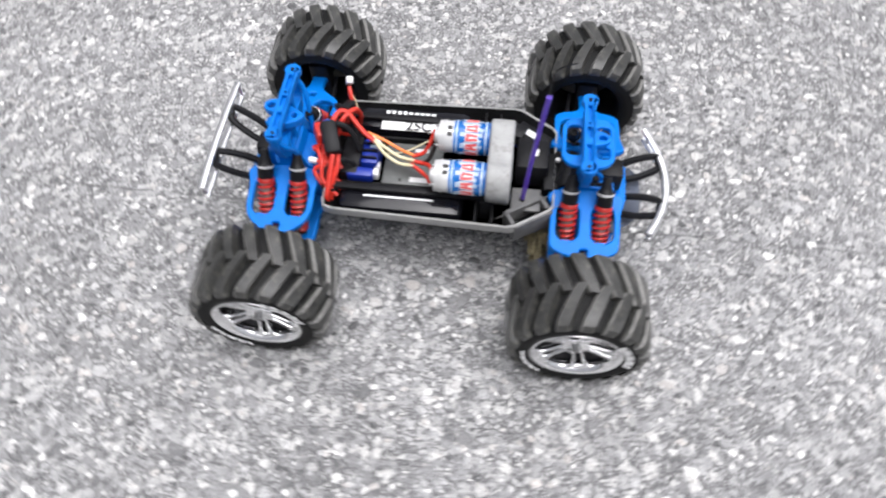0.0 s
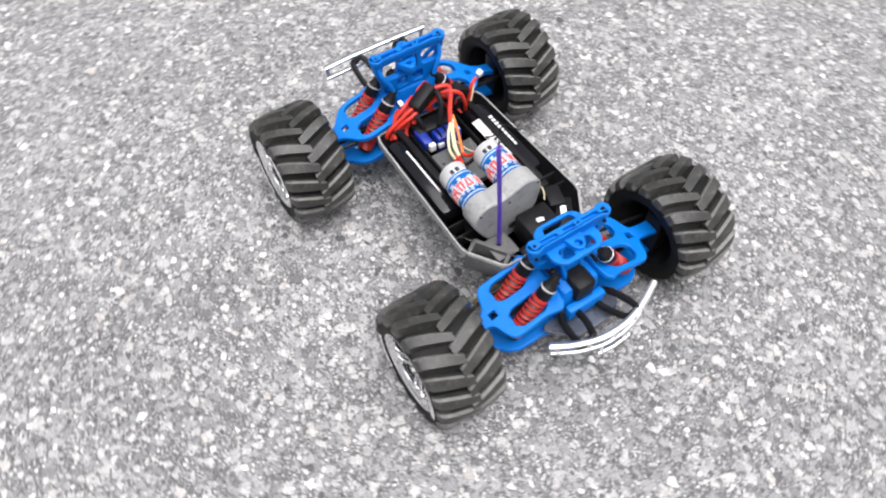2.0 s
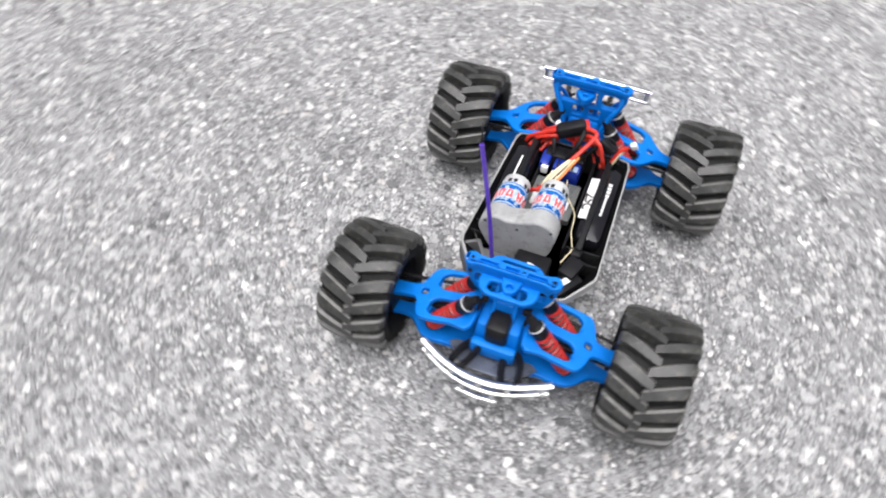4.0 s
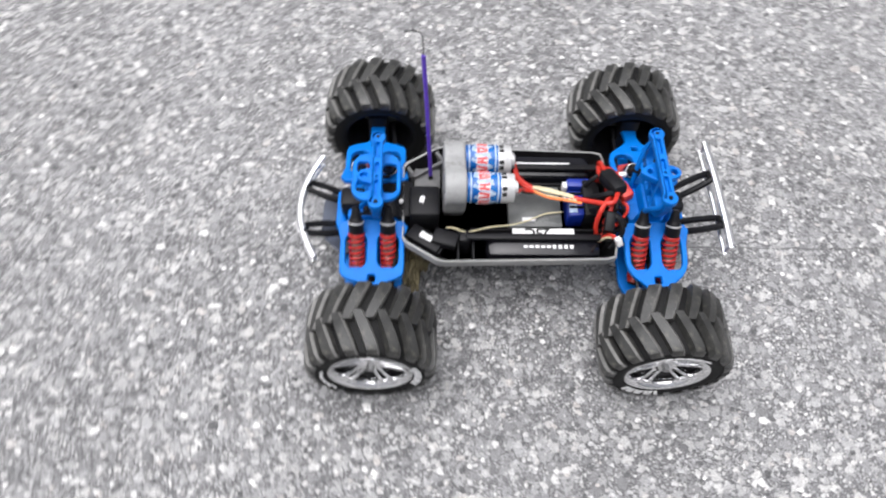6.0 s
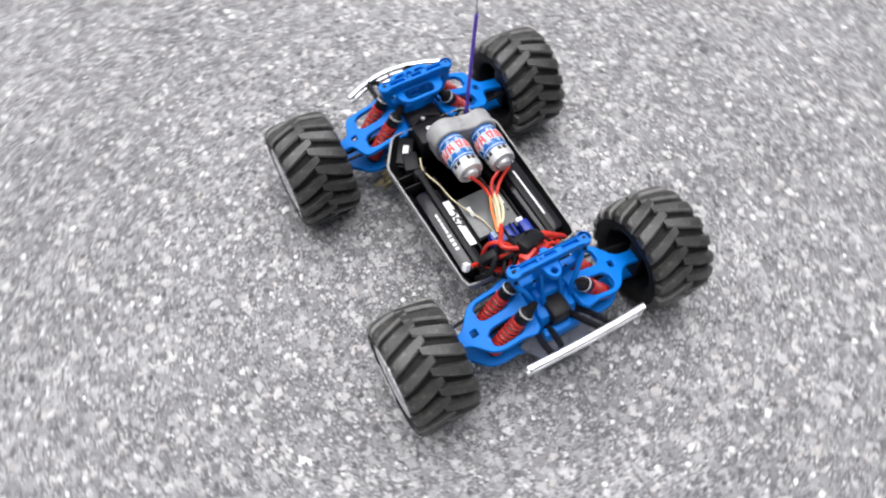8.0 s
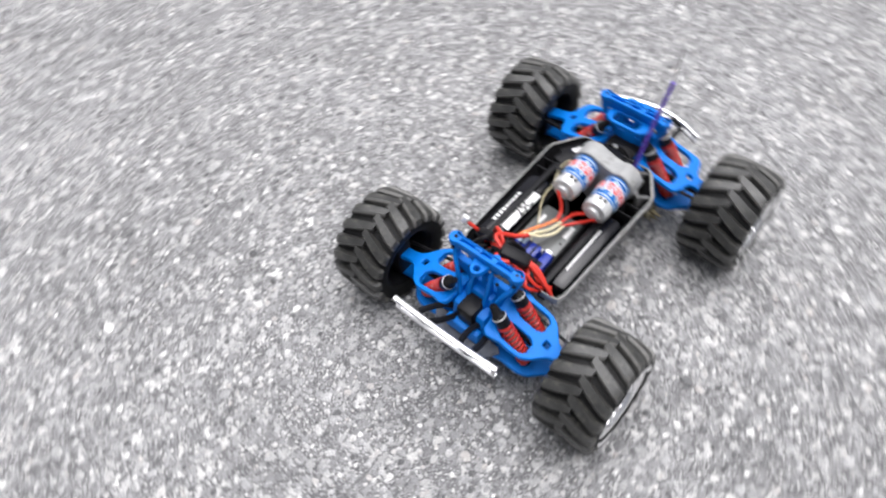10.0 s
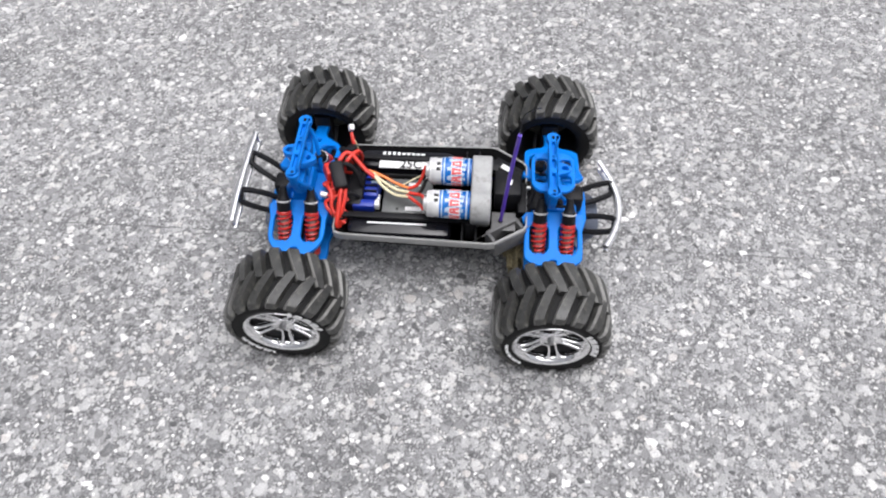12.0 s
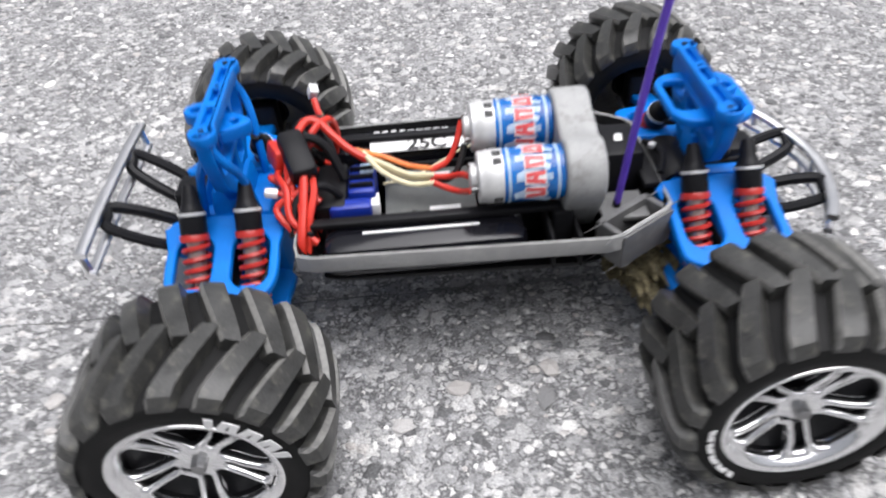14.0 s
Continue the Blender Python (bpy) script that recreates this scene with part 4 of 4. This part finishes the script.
part("power_plug", box(0.015, 0.022, 0.016, (0, 0, 0), 0.003), M_RED, truck, "red power plug", pose(-0.130, 0.002, 0.139, 0, 12, 25))
part("power_plug", box(0.012, 0.024, 0.012, (0, 0, 0), 0.003), M_BLACK, truck, "black taped power plug", pose(-0.108, 0.044, 0.137, -25, 0, -10))
part("balance_plug", box(0.007, 0.008, 0.010, (0, 0, 0), 0.001), M_WHITE, truck, "white balance plug", pose(-0.1115, 0.0765, 0.147, 30, 15, 20))
part("balance_plug", box(0.009, 0.006, 0.005, (0, 0, 0), 0.001), M_WHITE, truck, "white balance plug", pose(-0.135, -0.030, 0.130, 0, 10, 0))
wire(M_RED, 0.0016, (-0.131, -0.030, 0.130), (-0.122, -0.034, 0.127), (-0.112, -0.042, 0.118))

# the tangle of power leads between the packs and the rear tower
lead = random.Random(11)
for k in range(12):
    side = -1 if k % 2 else 1
    y0 = side * lead.uniform(0.030, 0.058)
    z0 = lead.uniform(0.096, 0.106)
    loop = [(lead.uniform(-0.112, -0.102), y0, z0)]
    for u, lift in ((0.75, 0.018), (0.45, 0.032), (0.15, 0.030), (-0.1, 0.018)):
        loop.append((lead.uniform(-0.138, -0.112), y0 * u + lead.uniform(-0.006, 0.006), z0 + lift * lead.uniform(0.75, 1.15)))
    wire((M_RED, M_RED, M_BLACK, M_RED, M_BLACK, M_RED)[k % 6], lead.uniform(0.0019, 0.0028), *loop)

# mud caught below the front of the tray
bm = bmesh.new()
bmesh.ops.create_icosphere(bm, subdivisions=5, radius=1)
for v in bm.verts:
    d = 1 + 0.35 * noise.noise(v.co * 2.2) + 0.25 * noise.noise(v.co * 6) + 0.2 * noise.noise(v.co * 15) + 0.16 * noise.noise(v.co * 34)
    v.co = Vector((0.126 + 0.025 * v.co.x * d, 0.072 * v.co.y * d, 0.046 + 0.023 * v.co.z * d))
part("dried_mud", bm, M_MUD, truck, "dried mud and grass caught under the chassis")


# ---- loose and bedded stone, last ----
def chips(name, count_at, reach_in, reach_out, seed, material):
    """Broken stone bedded in the asphalt: low irregular domes, all in one mesh."""
    rng = np.random.default_rng(seed)
    cell = count_at
    n = int(2 * reach_out / cell)
    gx, gy = np.meshgrid(np.arange(n), np.arange(n))
    px = (gx.ravel() + rng.random(n * n) * 0.95) * cell - reach_out
    py = (gy.ravel() + rng.random(n * n) * 0.95) * cell - reach_out
    far = np.hypot(px, py)
    keep = (far < reach_out) & (far >= reach_in) & (np.abs(py + 0.004) > 0.003)
    px, py = px[keep], py[keep]
    size = cell * (0.24 + 0.45 * rng.random(len(px)) ** 2.4 + 0.45 * (rng.random(len(px)) > 0.94))
    k = 7
    ang = np.linspace(0, 2 * np.pi, k, endpoint=False)[None, :] + rng.random((len(px), 1)) * 6.3 + rng.uniform(-0.35, 0.35, (len(px), k))
    rad = size[:, None] * rng.uniform(0.55, 1.25, (len(px), k))
    stretch = rng.uniform(0.75, 1.0, (len(px), 1))
    dx, dy = np.cos(ang) * rad, np.sin(ang) * rad * stretch
    high = (0.0004 + 0.0019 * rng.random(len(px)) ** 1.5) * np.clip(size / 0.004, 0.5, 1.4)
    low_z = np.full((len(px), k), -0.0004)
    mid_z = high[:, None] * rng.uniform(0.4, 1.0, (len(px), k))
    low = np.stack([px[:, None] + dx, py[:, None] + dy, low_z], -1)
    mid = np.stack([px[:, None] + dx * 0.66, py[:, None] + dy * 0.66, mid_z], -1)
    top = np.stack([px, py, high * 1.08], -1)[:, None, :]
    verts = np.concatenate([low, mid, top], 1).reshape(-1, 3)
    base = (np.arange(len(px)) * (2 * k + 1))[:, None, None]
    j = np.arange(k)
    nx = (j + 1) % k
    quads = np.stack([j, nx, k + nx, k + j], -1)[None] + base
    tris = np.stack([k + j, k + nx, np.full(k, 2 * k)], -1)[None] + base
    quads, tris = quads.reshape(-1, 4), tris.reshape(-1, 3)
    me = bpy.data.meshes.new(name)
    me.vertices.add(len(verts))
    me.vertices.foreach_set("co", verts.ravel())
    me.loops.add(quads.size + tris.size)
    me.loops.foreach_set("vertex_index", np.concatenate([quads.ravel(), tris.ravel()]).astype(np.int32))
    me.polygons.add(len(quads) + len(tris))
    starts = np.concatenate([np.arange(len(quads)) * 4, quads.size + np.arange(len(tris)) * 3])
    me.polygons.foreach_set("loop_start", starts.astype(np.int32))
    me.update(calc_edges=True)
    me.validate()
    me.materials.append(material)
    return me


bed = hang("stone_chips", chips("stone_chips", 0.0080, 0.0, 0.95, 5, M_CHIPS), ground)
tagged(bed, "crushed stone bedded in the asphalt", kind="stuff")
outer = hang("stone_chips", chips("stone_chips", 0.0095, 0.95, 1.7, 6, M_CHIPS), ground)
tagged(outer, "crushed stone bedded in the asphalt", kind="stuff")


def pebble(seed):
    rng = random.Random(seed)
    bm = bmesh.new()
    bmesh.ops.create_icosphere(bm, subdivisions=1, radius=1)
    for v in bm.verts:
        v.co = Vector((v.co.x, v.co.y * 0.78, v.co.z * 0.42)) * rng.uniform(0.78, 1.18)
    return mesh_of(bm, "stone", M_STONE, 20)


pebbles = [pebble(s) for s in range(8)]
rng = random.Random(11)
placed = 0
while placed < 280:
    x, y = rng.uniform(-0.62, 0.62), rng.uniform(-0.55, 0.55)
    s = 0.0035 + 0.0075 * rng.random() ** 2.2
    if any(math.hypot(x - sx * WB, y - sy * TRACK) < 0.075 for sx in (1, -1) for sy in (1, -1)) or abs(y) < 0.012:
        continue
    hang("stone", rng.choice(pebbles), ground, Matrix.Translation((x, y, 0.0006)) @ Matrix.Rotation(rng.uniform(0, 6.28), 4, "Z") @ Matrix.Diagonal((s, s, s * 0.8, 1)))
    placed += 1
